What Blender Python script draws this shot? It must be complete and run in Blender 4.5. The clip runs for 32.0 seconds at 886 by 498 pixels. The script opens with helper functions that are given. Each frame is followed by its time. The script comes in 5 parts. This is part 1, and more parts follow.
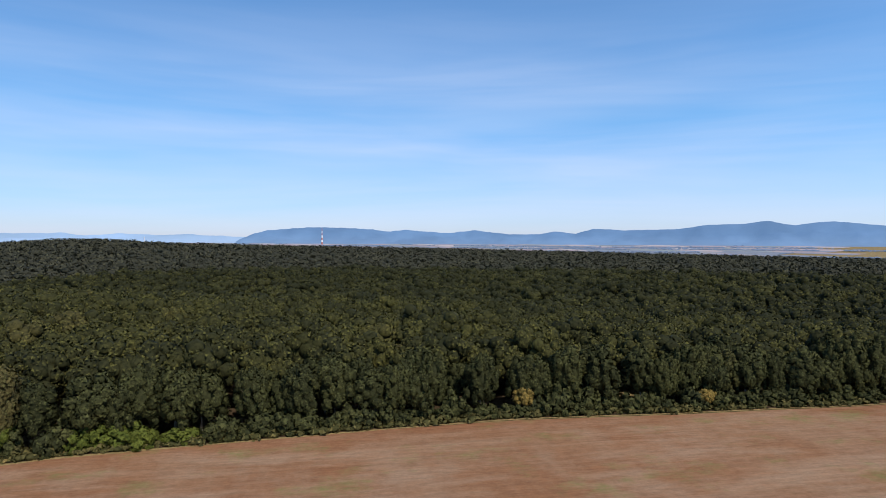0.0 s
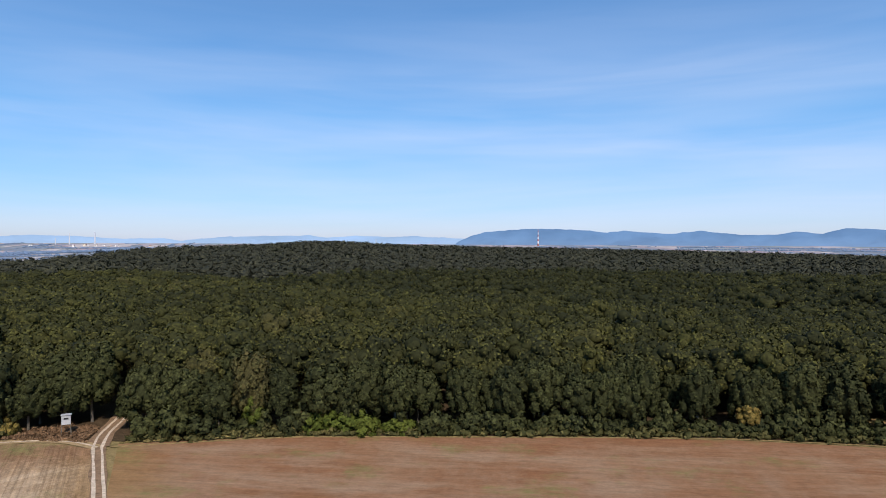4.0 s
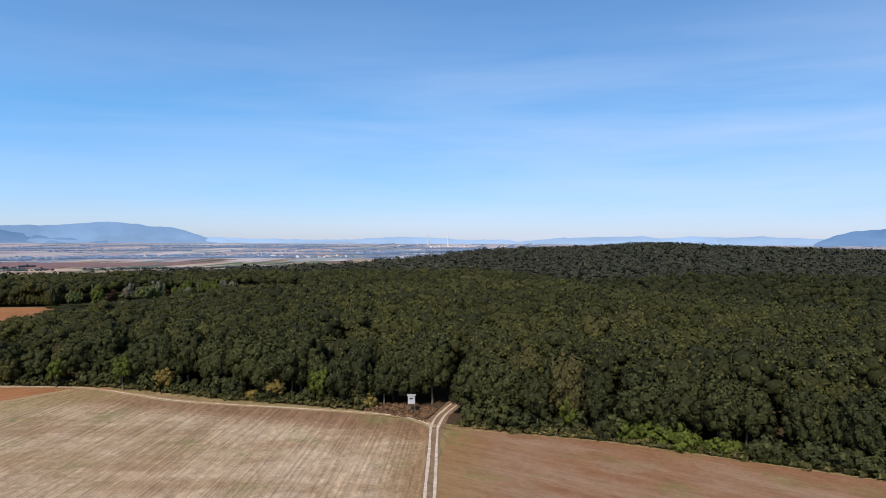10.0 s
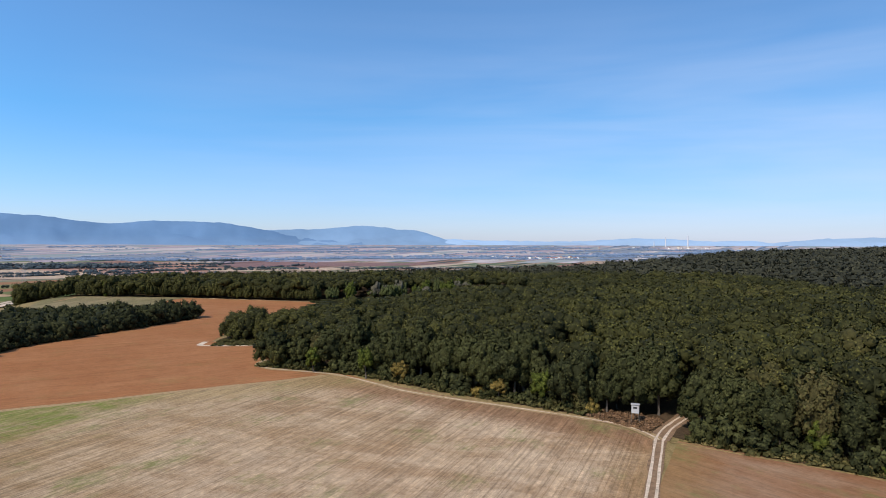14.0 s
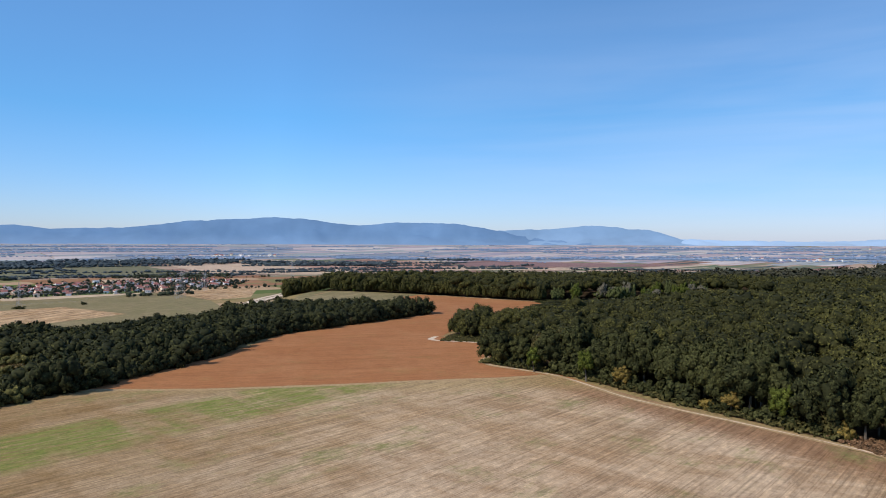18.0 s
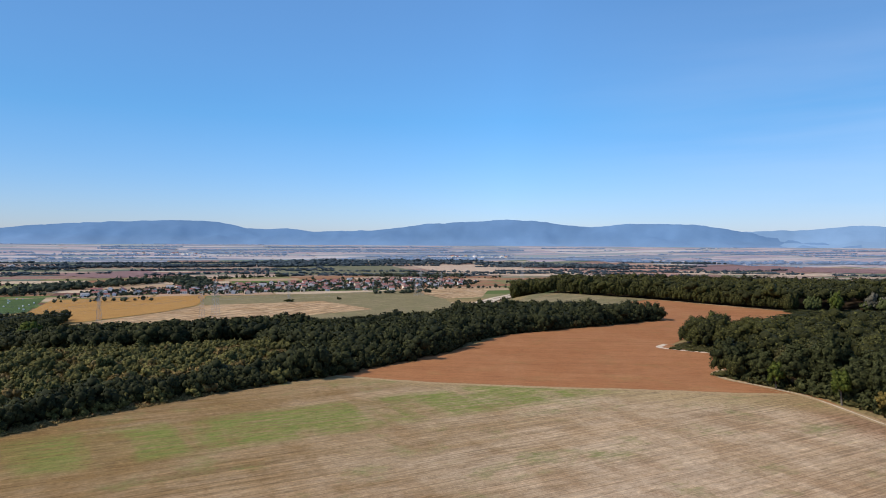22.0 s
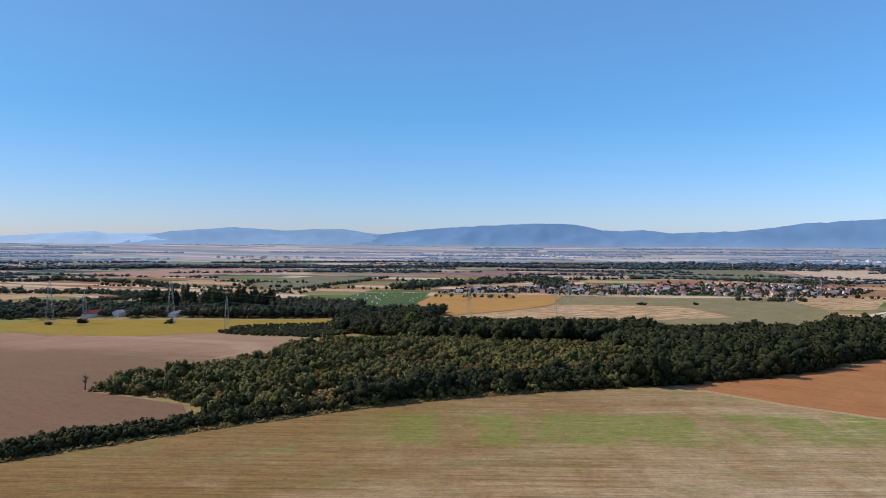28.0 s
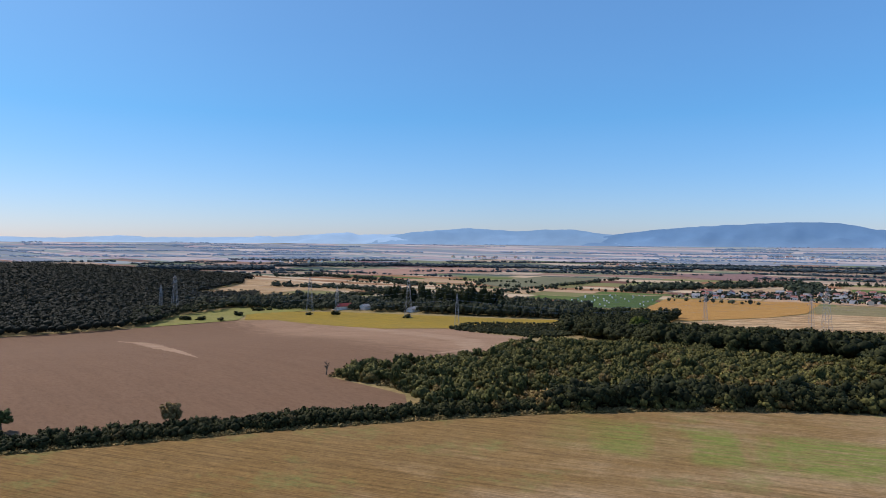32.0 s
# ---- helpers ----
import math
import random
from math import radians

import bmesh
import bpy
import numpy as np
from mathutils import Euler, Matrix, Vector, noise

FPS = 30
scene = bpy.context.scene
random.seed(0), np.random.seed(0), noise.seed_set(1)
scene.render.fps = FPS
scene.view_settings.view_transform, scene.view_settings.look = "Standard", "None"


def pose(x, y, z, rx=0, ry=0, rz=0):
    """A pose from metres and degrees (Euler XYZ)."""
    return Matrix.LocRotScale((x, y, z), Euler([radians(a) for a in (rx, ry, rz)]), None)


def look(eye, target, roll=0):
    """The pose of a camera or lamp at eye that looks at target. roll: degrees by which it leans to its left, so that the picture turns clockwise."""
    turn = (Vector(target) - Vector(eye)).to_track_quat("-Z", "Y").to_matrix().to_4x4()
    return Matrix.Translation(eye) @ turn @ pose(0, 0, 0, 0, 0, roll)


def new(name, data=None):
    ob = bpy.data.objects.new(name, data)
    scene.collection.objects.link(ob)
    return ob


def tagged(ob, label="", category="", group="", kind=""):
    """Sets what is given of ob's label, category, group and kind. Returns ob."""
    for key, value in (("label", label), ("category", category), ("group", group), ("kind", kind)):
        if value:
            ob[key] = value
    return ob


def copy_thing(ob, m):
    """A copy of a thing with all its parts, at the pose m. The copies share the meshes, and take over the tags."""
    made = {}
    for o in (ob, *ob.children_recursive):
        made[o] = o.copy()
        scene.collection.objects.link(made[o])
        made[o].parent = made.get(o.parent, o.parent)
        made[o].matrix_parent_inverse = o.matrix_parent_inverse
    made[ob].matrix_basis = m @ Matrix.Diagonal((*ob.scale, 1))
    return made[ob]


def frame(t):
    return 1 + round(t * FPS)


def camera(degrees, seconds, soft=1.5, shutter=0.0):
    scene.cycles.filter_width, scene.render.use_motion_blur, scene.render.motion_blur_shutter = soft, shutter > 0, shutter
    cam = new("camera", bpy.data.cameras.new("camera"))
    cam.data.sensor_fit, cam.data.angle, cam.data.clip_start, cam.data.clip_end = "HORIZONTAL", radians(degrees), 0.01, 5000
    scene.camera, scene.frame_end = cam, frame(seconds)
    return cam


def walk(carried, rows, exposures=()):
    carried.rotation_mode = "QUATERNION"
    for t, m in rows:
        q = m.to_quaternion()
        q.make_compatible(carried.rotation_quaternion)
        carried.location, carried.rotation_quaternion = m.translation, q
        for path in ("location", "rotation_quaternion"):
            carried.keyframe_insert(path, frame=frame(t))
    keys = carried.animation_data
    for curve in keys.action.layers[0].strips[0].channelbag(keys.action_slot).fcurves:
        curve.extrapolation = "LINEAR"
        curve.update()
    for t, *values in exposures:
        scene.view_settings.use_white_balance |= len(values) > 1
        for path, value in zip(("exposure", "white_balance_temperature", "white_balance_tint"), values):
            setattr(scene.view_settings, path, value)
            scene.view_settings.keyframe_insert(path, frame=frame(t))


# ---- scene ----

# ======== camera ========
cam = camera(67.12, 32.0, 0.9)
EYE = 38.0
ROWS = [
    (0.0, 0.0, 0.0, 0.0, 0.0, -0.57, -0.25),
    (1.0, 0.38, -0.1, 0.17, 4.78, -0.56, -0.22),
    (2.0, 0.78, -0.13, 0.33, 9.43, -0.54, -0.21),
    (3.0, 1.21, -0.1, 0.47, 13.96, -0.53, -0.21),
    (3.5, 1.44, -0.06, 0.54, 16.19, -0.53, -0.21),
    (5.5, 2.37, 0.24, 0.79, 24.99, -0.55, -0.19),
    (6.0, 2.61, 0.35, 0.85, 27.24, -0.56, -0.19),
    (7.0, 3.09, 0.61, 0.96, 31.85, -0.57, -0.19),
    (8.0, 3.57, 0.91, 1.06, 36.69, -0.58, -0.23),
    (9.0, 4.05, 1.27, 1.15, 41.55, -0.58, -0.25),
    (10.0, 4.51, 1.66, 1.23, 46.37, -0.56, -0.23),
    (11.0, 4.95, 2.1, 1.31, 51.28, -0.54, -0.2),
    (12.0, 5.38, 2.58, 1.39, 56.2, -0.5, -0.18),
    (13.0, 5.77, 3.1, 1.46, 61.14, -0.48, -0.17),
    (14.0, 6.13, 3.65, 1.53, 66.13, -0.48, -0.18),
    (14.5, 6.3, 3.93, 1.56, 68.6, -0.49, -0.18),
    (16.5, 6.85, 5.15, 1.69, 78.38, -0.53, -0.19),
    (17.0, 6.96, 5.47, 1.72, 80.8, -0.53, -0.19),
    (18.0, 7.14, 6.13, 1.78, 85.63, -0.53, -0.21),
    (19.0, 7.25, 6.81, 1.84, 90.43, -0.51, -0.23),
    (20.0, 7.3, 7.51, 1.91, 95.4, -0.49, -0.25),
    (21.0, 7.28, 8.23, 1.97, 100.33, -0.47, -0.28),
    (22.0, 7.18, 8.96, 2.04, 105.22, -0.46, -0.33),
    (23.0, 7.0, 9.7, 2.12, 110.06, -0.47, -0.38),
    (24.0, 6.74, 10.44, 2.19, 115.01, -0.48, -0.4),
    (25.0, 6.38, 11.19, 2.28, 120.31, -0.48, -0.39),
    (25.5, 6.16, 11.57, 2.32, 122.9, -0.48, -0.38),
    (27.5, 5.04, 13.08, 2.51, 132.69, -0.46, -0.32),
    (28.0, 4.7, 13.46, 2.56, 135.1, -0.46, -0.32),
    (29.0, 3.91, 14.2, 2.68, 139.94, -0.46, -0.36),
    (30.0, 3.01, 14.94, 2.8, 144.77, -0.48, -0.4),
    (31.0, 1.99, 15.67, 2.93, 149.73, -0.51, -0.43),
    (32.0, 0.84, 16.39, 3.07, 154.67, -0.55, -0.43),
]
walk(cam, [(t, pose(x, y, EYE + z, 90 + pitch, roll, yaw)) for t, x, y, z, yaw, pitch, roll in ROWS])

# ======== sky, sun ========
SUN_AZ, SUN_EL = 210.0, 43.0      # degrees to the left of +y, degrees above the horizon
world = bpy.data.worlds.new("sky")
scene.world = world
world.use_nodes = True
wn, wl = world.node_tree.nodes, world.node_tree.links
wn.clear()
sky = wn.new("ShaderNodeTexSky")
sky.sky_type = "NISHITA"
sky.sun_disc = False
sky.sun_elevation = radians(SUN_EL)
sky.sun_rotation = radians(-SUN_AZ)
sky.altitude, sky.air_density, sky.dust_density, sky.ozone_density = 300, 0.9, 0.5, 3.0
# thin cirrus, drawn out along one direction
co = wn.new("ShaderNodeTexCoord")
mp = wn.new("ShaderNodeMapping")
mp.inputs["Rotation"].default_value = (0, 0, radians(20))
mp.inputs["Scale"].default_value = (0.8, 0.9, 8.5)
cn = wn.new("ShaderNodeTexNoise")
cn.inputs["Scale"].default_value = 1.6
cn.inputs["Detail"].default_value = 4
cn.inputs["Roughness"].default_value = 0.55
cn.inputs["Distortion"].default_value = 0.35
cr = wn.new("ShaderNodeMapRange")
cr.inputs["From Min"].default_value, cr.inputs["From Max"].default_value = 0.38, 0.70
cr.inputs["To Min"].default_value, cr.inputs["To Max"].default_value = 0.12, 0.50
# the cirrus lies in the north and thins out towards the west
cd_ = wn.new("ShaderNodeVectorMath")
cd_.operation = "DOT_PRODUCT"
cd_.inputs[1].default_value = (-0.17, 0.98, 0.0)
cw = wn.new("ShaderNodeMapRange")
cw.inputs["From Min"].default_value, cw.inputs["From Max"].default_value = 0.05, 0.95
cw.inputs["To Min"].default_value, cw.inputs["To Max"].default_value = 0.04, 1.0
cm = wn.new("ShaderNodeMath")
cm.operation = "MULTIPLY"
cmix = wn.new("ShaderNodeMix")
cmix.data_type = "RGBA"
cmix.inputs[7].default_value = (2.75, 3.05, 3.85, 1)
# clear air: deeper blue overhead, pale near the horizon
cz_ = wn.new("ShaderNodeSeparateXYZ")
tone = wn.new("ShaderNodeValToRGB")
for el_, (p_, c_) in zip((tone.color_ramp.elements[0], tone.color_ramp.elements[1], tone.color_ramp.elements.new(0.18)),
                         ((0.0, (0.462, 0.482, 0.655)), (0.36, (0.118, 0.57, 0.81)), (0.18, (0.305, 0.56, 0.72)))):
    el_.position, el_.color = p_, (*c_, 1)
bg = wn.new("ShaderNodeBackground")
bg.inputs["Strength"].default_value = 0.20 / 0.75
wo = wn.new("ShaderNodeOutputWorld")
wl.new(co.outputs["Generated"], mp.inputs["Vector"])
wl.new(mp.outputs["Vector"], cn.inputs["Vector"])
wl.new(cn.outputs["Fac"], cr.inputs["Value"])
wl.new(co.outputs["Generated"], cd_.inputs[0])
wl.new(cd_.outputs["Value"], cw.inputs["Value"])
wl.new(cr.outputs["Result"], cm.inputs[0])
wl.new(cw.outputs["Result"], cm.inputs[1])
# most of it low over the horizon, little overhead
ch = wn.new("ShaderNodeMapRange")
ch.inputs["From Min"].default_value, ch.inputs["From Max"].default_value = 0.17, 0.33
ch.inputs["To Min"].default_value, ch.inputs["To Max"].default_value = 1.0, 0.14
cv = wn.new("ShaderNodeMath")
cv.operation = "MULTIPLY"
wl.new(cz_.outputs["Z"], ch.inputs["Value"])
wl.new(cm.outputs[0], cv.inputs[0])
wl.new(ch.outputs["Result"], cv.inputs[1])
wl.new(cv.outputs[0], cmix.inputs[0])
wl.new(co.outputs["Generated"], cz_.inputs["Vector"])
wl.new(cz_.outputs["Z"], tone.inputs["Fac"])
balance = wn.new("ShaderNodeMix")
balance.data_type, balance.blend_type = "RGBA", "MULTIPLY"
balance.inputs[0].default_value = 1.0
wl.new(tone.outputs["Color"], balance.inputs[7])
wl.new(sky.outputs["Color"], balance.inputs[6])
# clean dry air: the sun's side is less bright, the sky across from it a little brighter
sd = wn.new("ShaderNodeVectorMath")
sd.operation = "DOT_PRODUCT"
sd.inputs[1].default_value = (-math.sin(radians(SUN_AZ)) / 2, math.cos(radians(SUN_AZ)) / 2, 0)
sh = wn.new("ShaderNodeMath")
sh.inputs[1].default_value = 0.5
side = wn.new("ShaderNodeValToRGB")
side.color_ramp.elements[0].position, side.color_ramp.elements[1].position = 0.0, 1.0
for p_, v_ in ((0.0, 0.71), (0.15, 0.79), (0.33, 0.98), (0.5, 0.88), (0.73, 0.69), (0.87, 0.62), (1.0, 0.58)):
    el_ = side.color_ramp.elements[0] if p_ == 0 else side.color_ramp.elements[-1] if p_ == 1 else side.color_ramp.elements.new(p_)
    el_.color = (v_, v_, v_, 1)
even = wn.new("ShaderNodeMix")
even.data_type, even.blend_type = "RGBA", "MULTIPLY"
even.inputs[0].default_value = 1.0
wl.new(co.outputs["Generated"], sd.inputs[0])
wl.new(sd.outputs["Value"], sh.inputs[0])
wl.new(sh.outputs[0], side.inputs["Fac"])
wl.new(balance.outputs[2], even.inputs[6])
wl.new(side.outputs["Color"], even.inputs[7])
wl.new(even.outputs[2], cmix.inputs[6])
wl.new(cmix.outputs[2], bg.inputs["Color"])
wl.new(bg.outputs["Background"], wo.inputs["Surface"])

lamp = bpy.data.lights.new("sun", "SUN")
lamp.energy, lamp.angle, lamp.color = 4.3, radians(0.53), (1.0, 0.905, 0.84)
sun = new("sun", lamp)
sa, se = radians(SUN_AZ), radians(SUN_EL)
sun_way = Vector((-math.sin(sa) * math.cos(se), math.cos(sa) * math.cos(se), math.sin(se)))
sun.matrix_world = look(sun_way * 900, (0, 0, 0))

# ======== materials ========
def material(name, rough=0.9):
    m = bpy.data.materials.new(name)
    m.use_nodes = True
    b = m.node_tree.nodes["Principled BSDF"]
    b.inputs["Roughness"].default_value = rough
    b.inputs["Specular IOR Level"].default_value = 0.2
    return m, m.node_tree.nodes, m.node_tree.links, b


def ramp(n, stops):
    r = n.new("ShaderNodeValToRGB")
    e = r.color_ramp.elements
    while len(e) < len(stops):
        e.new(0.5)
    for el, (p, c) in zip(e, stops):
        el.position, el.color = p, (*c, 1)
    return r


def noise_tex(n, l, vec, scale, detail=5, rough=0.6, dist=0.0):
    t = n.new("ShaderNodeTexNoise")
    t.inputs["Scale"].default_value, t.inputs["Detail"].default_value = scale, detail
    t.inputs["Roughness"].default_value, t.inputs["Distortion"].default_value = rough, dist
    l.new(vec, t.inputs["Vector"])
    return t.outputs["Fac"]


def place(n, l, turn=0.0, scale=(1, 1, 1)):
    g = n.new("ShaderNodeNewGeometry")
    m = n.new("ShaderNodeMapping")
    m.inputs["Rotation"].default_value = (0, 0, radians(turn))
    m.inputs["Scale"].default_value = scale if scale == (1, 1, 1) else (scale[0], scale[1], 0)
    r = n.new("ShaderNodeMapping")
    r.inputs["Rotation"].default_value = (0, 0, radians(turn))
    l.new(g.outputs["Position"], r.inputs["Vector"])
    m.inputs["Rotation"].default_value = (0, 0, 0)
    l.new(r.outputs["Vector"], m.inputs["Vector"])
    return m.outputs["Vector"]


def blend(n, l, fac, a, b, mode="MIX"):
    m = n.new("ShaderNodeMix")
    m.data_type, m.blend_type = "RGBA", mode
    for sock, v in ((m.inputs[0], fac), (m.inputs[6], a), (m.inputs[7], b)):
        if isinstance(v, (tuple, list)):
            sock.default_value = (*v, 1)
        elif isinstance(v, (int, float)):
            sock.default_value = v
        else:
            l.new(v, sock)
    return m.outputs[2]


def levels(n, l, v, a, b, lo=0.0, hi=1.0):
    m = n.new("ShaderNodeMapRange")
    m.inputs["From Min"].default_value, m.inputs["From Max"].default_value = a, b
    m.inputs["To Min"].default_value, m.inputs["To Max"].default_value = lo, hi
    l.new(v, m.inputs["Value"])
    return m.outputs["Result"]


def product(n, l, a, b):
    m = n.new("ShaderNodeMath")
    m.operation = "MULTIPLY"
    l.new(a, m.inputs[0])
    l.new(b, m.inputs[1])
    return m.outputs[0]


def along(n, l, vec, way):
    d = n.new("ShaderNodeVectorMath")
    d.operation = "DOT_PRODUCT"
    d.inputs[1].default_value = (*way, 0)
    l.new(vec, d.inputs[0])
    return d.outputs["Value"]


def band(n, l, v, centre, half, soft):
    """1 within half of centre, fading out over soft."""
    off = n.new("ShaderNodeMath")
    off.operation = "SUBTRACT"
    off.inputs[1].default_value = centre
    l.new(v, off.inputs[0])
    ab = n.new("ShaderNodeMath")
    ab.operation = "ABSOLUTE"
    l.new(off.outputs[0], ab.inputs[0])
    return levels(n, l, ab.outputs[0], half + soft, half, 0, 1)


def field_mat(name, base, alt, patch, turn=0.0, row=3.0, green=0.0, rows=0.35, drift=None, swath=None, rough=1.0, cross=0.0, headlands=()):
    """Soil or stubble: broad patches, drill rows along one direction, blotches across them, fine grain."""
    m, n, l, b = material(name, 0.95)
    flat = place(n, l)
    wide = noise_tex(n, l, flat, 0.022, 6, 0.62, 0.5)
    mid = noise_tex(n, l, place(n, l, turn, (0.035, 0.13, 1)), 1.0, 6, 0.68, 0.3)
    line = noise_tex(n, l, place(n, l, turn, (0.025, 1.0 / row, 1)), 1.0, 4, 0.65)
    fine = noise_tex(n, l, place(n, l, turn, (0.018, 1.9 / row, 1)), 1.0, 3, 0.6)
    speck = noise_tex(n, l, flat, 2.4, 4, 0.7)
    grain = noise_tex(n, l, flat, 0.9, 8, 0.78)
    c = blend(n, l, levels(n, l, wide, 0.38, 0.62), base, alt)
    c = blend(n, l, levels(n, l, mid, 0.44, 0.64, 0, 0.65 - 0.4 * cross), c, patch)
    if cross:
        blot = noise_tex(n, l, place(n, l, turn, (0.085, 0.030, 1)), 1.0, 5, 0.6, 0.35)
        small = noise_tex(n, l, place(n, l, turn, (0.17, 0.085, 1)), 1.0, 7, 0.7, 0.3)
        c = blend(n, l, levels(n, l, blot, 0.47, 0.66, 0, cross * 0.7), c, patch)
        c = blend(n, l, levels(n, l, small, 0.52, 0.66, 0, cross * 0.6), c, tuple(v * 0.9 for v in patch))
        c = blend(n, l, levels(n, l, small, 0.50, 0.38, 0, cross * 0.55), c, tuple(v * 1.14 for v in alt))
    if drift:
        way, near, full, tone = drift
        add = n.new("ShaderNodeMath")
        l.new(along(n, l, flat, way), add.inputs[0])
        l.new(levels(n, l, mid, 0.3, 0.7, -30, 30), add.inputs[1])
        c = blend(n, l, levels(n, l, add.outputs[0], near, full, 0, 0.88), c, tone)
    for way, near, full, tone, most in headlands:
        ragged = n.new("ShaderNodeMath")
        l.new(along(n, l, flat, way), ragged.inputs[0])
        l.new(levels(n, l, grain, 0.3, 0.7, -2.5, 2.5), ragged.inputs[1])
        c = blend(n, l, levels(n, l, ragged.outputs[0], near, full, 0, most), c, tone)
    c = blend(n, l, levels(n, l, line, 0.44, 0.66, 0.0, rows), c, (1.55, 1.5, 1.42), "MULTIPLY")
    c = blend(n, l, levels(n, l, fine, 0.50, 0.60, 0.0, rows * 1.2), c, (0.62, 0.6, 0.57), "MULTIPLY")
    c = blend(n, l, levels(n, l, speck, 0.56, 0.66, 0.0, (0.25 + rows * 0.6) * rough), c, (1.5, 1.47, 1.4), "MULTIPLY")
    c = blend(n, l, levels(n, l, speck, 0.42, 0.34, 0.0, (0.25 + rows * 0.6) * rough), c, (0.62, 0.61, 0.58), "MULTIPLY")
    if green:
        sprout = noise_tex(n, l, place(n, l, turn, (0.06, 0.075, 1)), 1.0, 6, 0.7)
        tuft_ = noise_tex(n, l, place(n, l, turn, (0.4, 1.1, 1)), 1.0, 5, 0.7)
        c = blend(n, l, product(n, l, levels(n, l, sprout, 0.54, 0.66, 0.0, green), levels(n, l, tuft_, 0.38, 0.58, 0.15, 1)), c, (0.185, 0.19, 0.062))
    if swath:
        way, centre, half, run, lo, hi = swath
        strip = product(n, l, band(n, l, along(n, l, flat, way), centre, half, 5), band(n, l, along(n, l, flat, run), (lo + hi) / 2, (hi - lo) / 2 - 8, 22))
        block_ = noise_tex(n, l, place(n, l, turn, (0.075, 0.016, 1)), 1.0, 4, 0.6, 0.2)
        shoots = noise_tex(n, l, place(n, l, turn, (0.10, 0.6, 1)), 1.0, 6, 0.72)
        lush = product(n, l, product(n, l, strip, levels(n, l, block_, 0.41, 0.51, 0.12, 1.0)), levels(n, l, shoots, 0.40, 0.56, 0.2, 0.95))
        c = blend(n, l, lush, c, (0.170, 0.195, 0.045))
    c = blend(n, l, levels(n, l, grain, 0.38, 0.62, 0.0, 0.6 * rough), c, (0.58, 0.57, 0.55), "MULTIPLY")
    clod = noise_tex(n, l, place(n, l, turn, (0.25, 0.8, 1)), 1.0, 7, 0.8)
    c = blend(n, l, levels(n, l, clod, 0.40, 0.60, 0.0, 0.55 * rough), c, (1.4, 1.38, 1.34), "MULTIPLY")
    c = blend(n, l, levels(n, l, clod, 0.52, 0.38, 0.0, 0.5 * rough), c, (0.66, 0.65, 0.62), "MULTIPLY")
    l.new(c, b.inputs["Base Color"])
    b.inputs["Specular IOR Level"].default_value = 0.05
    bp = n.new("ShaderNodeBump")
    bp.inputs["Strength"].default_value, bp.inputs["Distance"].default_value = 0.6 * rough, 0.3
    l.new(grain, bp.inputs["Height"])
    l.new(bp.outputs["Normal"], b.inputs["Normal"])
    return m


def leaf_mat(name, dark, light, dry, per_tree, turning=0.93):
    """Foliage: each leaf spray and each tree differ a little; shade within the foliage is painted in. per_tree is
    'object' or the name of a mesh attribute.
    """
    m, n, l, b = material(name, 0.75)
    b.inputs["Specular IOR Level"].default_value = 0.06
    g = n.new("ShaderNodeNewGeometry")
    if per_tree == "object":
        o = n.new("ShaderNodeObjectInfo")
        tint = o.outputs["Random"]
    else:
        o = n.new("ShaderNodeAttribute")
        o.attribute_name = per_tree
        tint = o.outputs["Fac"]
    c = blend(n, l, tint, dark, light)
    c = blend(n, l, levels(n, l, tint, turning, turning + 0.06, 0, 0.6), c, dry)
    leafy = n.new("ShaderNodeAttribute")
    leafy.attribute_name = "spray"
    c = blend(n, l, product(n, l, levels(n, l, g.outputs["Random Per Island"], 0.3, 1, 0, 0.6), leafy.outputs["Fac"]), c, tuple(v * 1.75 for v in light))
    # core and clumps painted darker than the sprays, as shade inside the crown
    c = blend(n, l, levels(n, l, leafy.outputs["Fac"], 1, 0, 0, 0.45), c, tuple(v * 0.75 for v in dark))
    # dark noise painted in for the shaded gaps between leaves
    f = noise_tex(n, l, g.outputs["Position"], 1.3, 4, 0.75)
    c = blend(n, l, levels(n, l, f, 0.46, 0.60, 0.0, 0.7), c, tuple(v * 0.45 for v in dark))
    l.new(c, b.inputs["Base Color"])
    return m


def plain(name, colour, rough=0.8, metal=0.0, vary=0.25, scale=2.0):
    m, n, l, b = material(name, rough)
    b.inputs["Metallic"].default_value = metal
    f = noise_tex(n, l, place(n, l), scale, 5, 0.65)
    l.new(blend(n, l, levels(n, l, f, 0.3, 0.7, 0, 1), tuple(v * (1 - vary) for v in colour), tuple(min(1, v * (1 + vary)) for v in colour)), b.inputs["Base Color"])
    return m


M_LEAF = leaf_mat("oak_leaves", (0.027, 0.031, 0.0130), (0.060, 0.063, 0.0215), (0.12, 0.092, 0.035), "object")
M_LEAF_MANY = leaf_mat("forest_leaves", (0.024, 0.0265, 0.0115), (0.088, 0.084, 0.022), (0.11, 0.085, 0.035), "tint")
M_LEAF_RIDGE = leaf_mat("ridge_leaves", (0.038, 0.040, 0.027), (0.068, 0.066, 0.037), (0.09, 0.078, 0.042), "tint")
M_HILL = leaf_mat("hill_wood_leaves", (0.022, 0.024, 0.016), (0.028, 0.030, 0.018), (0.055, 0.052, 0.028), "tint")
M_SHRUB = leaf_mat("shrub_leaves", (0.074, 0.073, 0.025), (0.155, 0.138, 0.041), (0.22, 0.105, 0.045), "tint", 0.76)
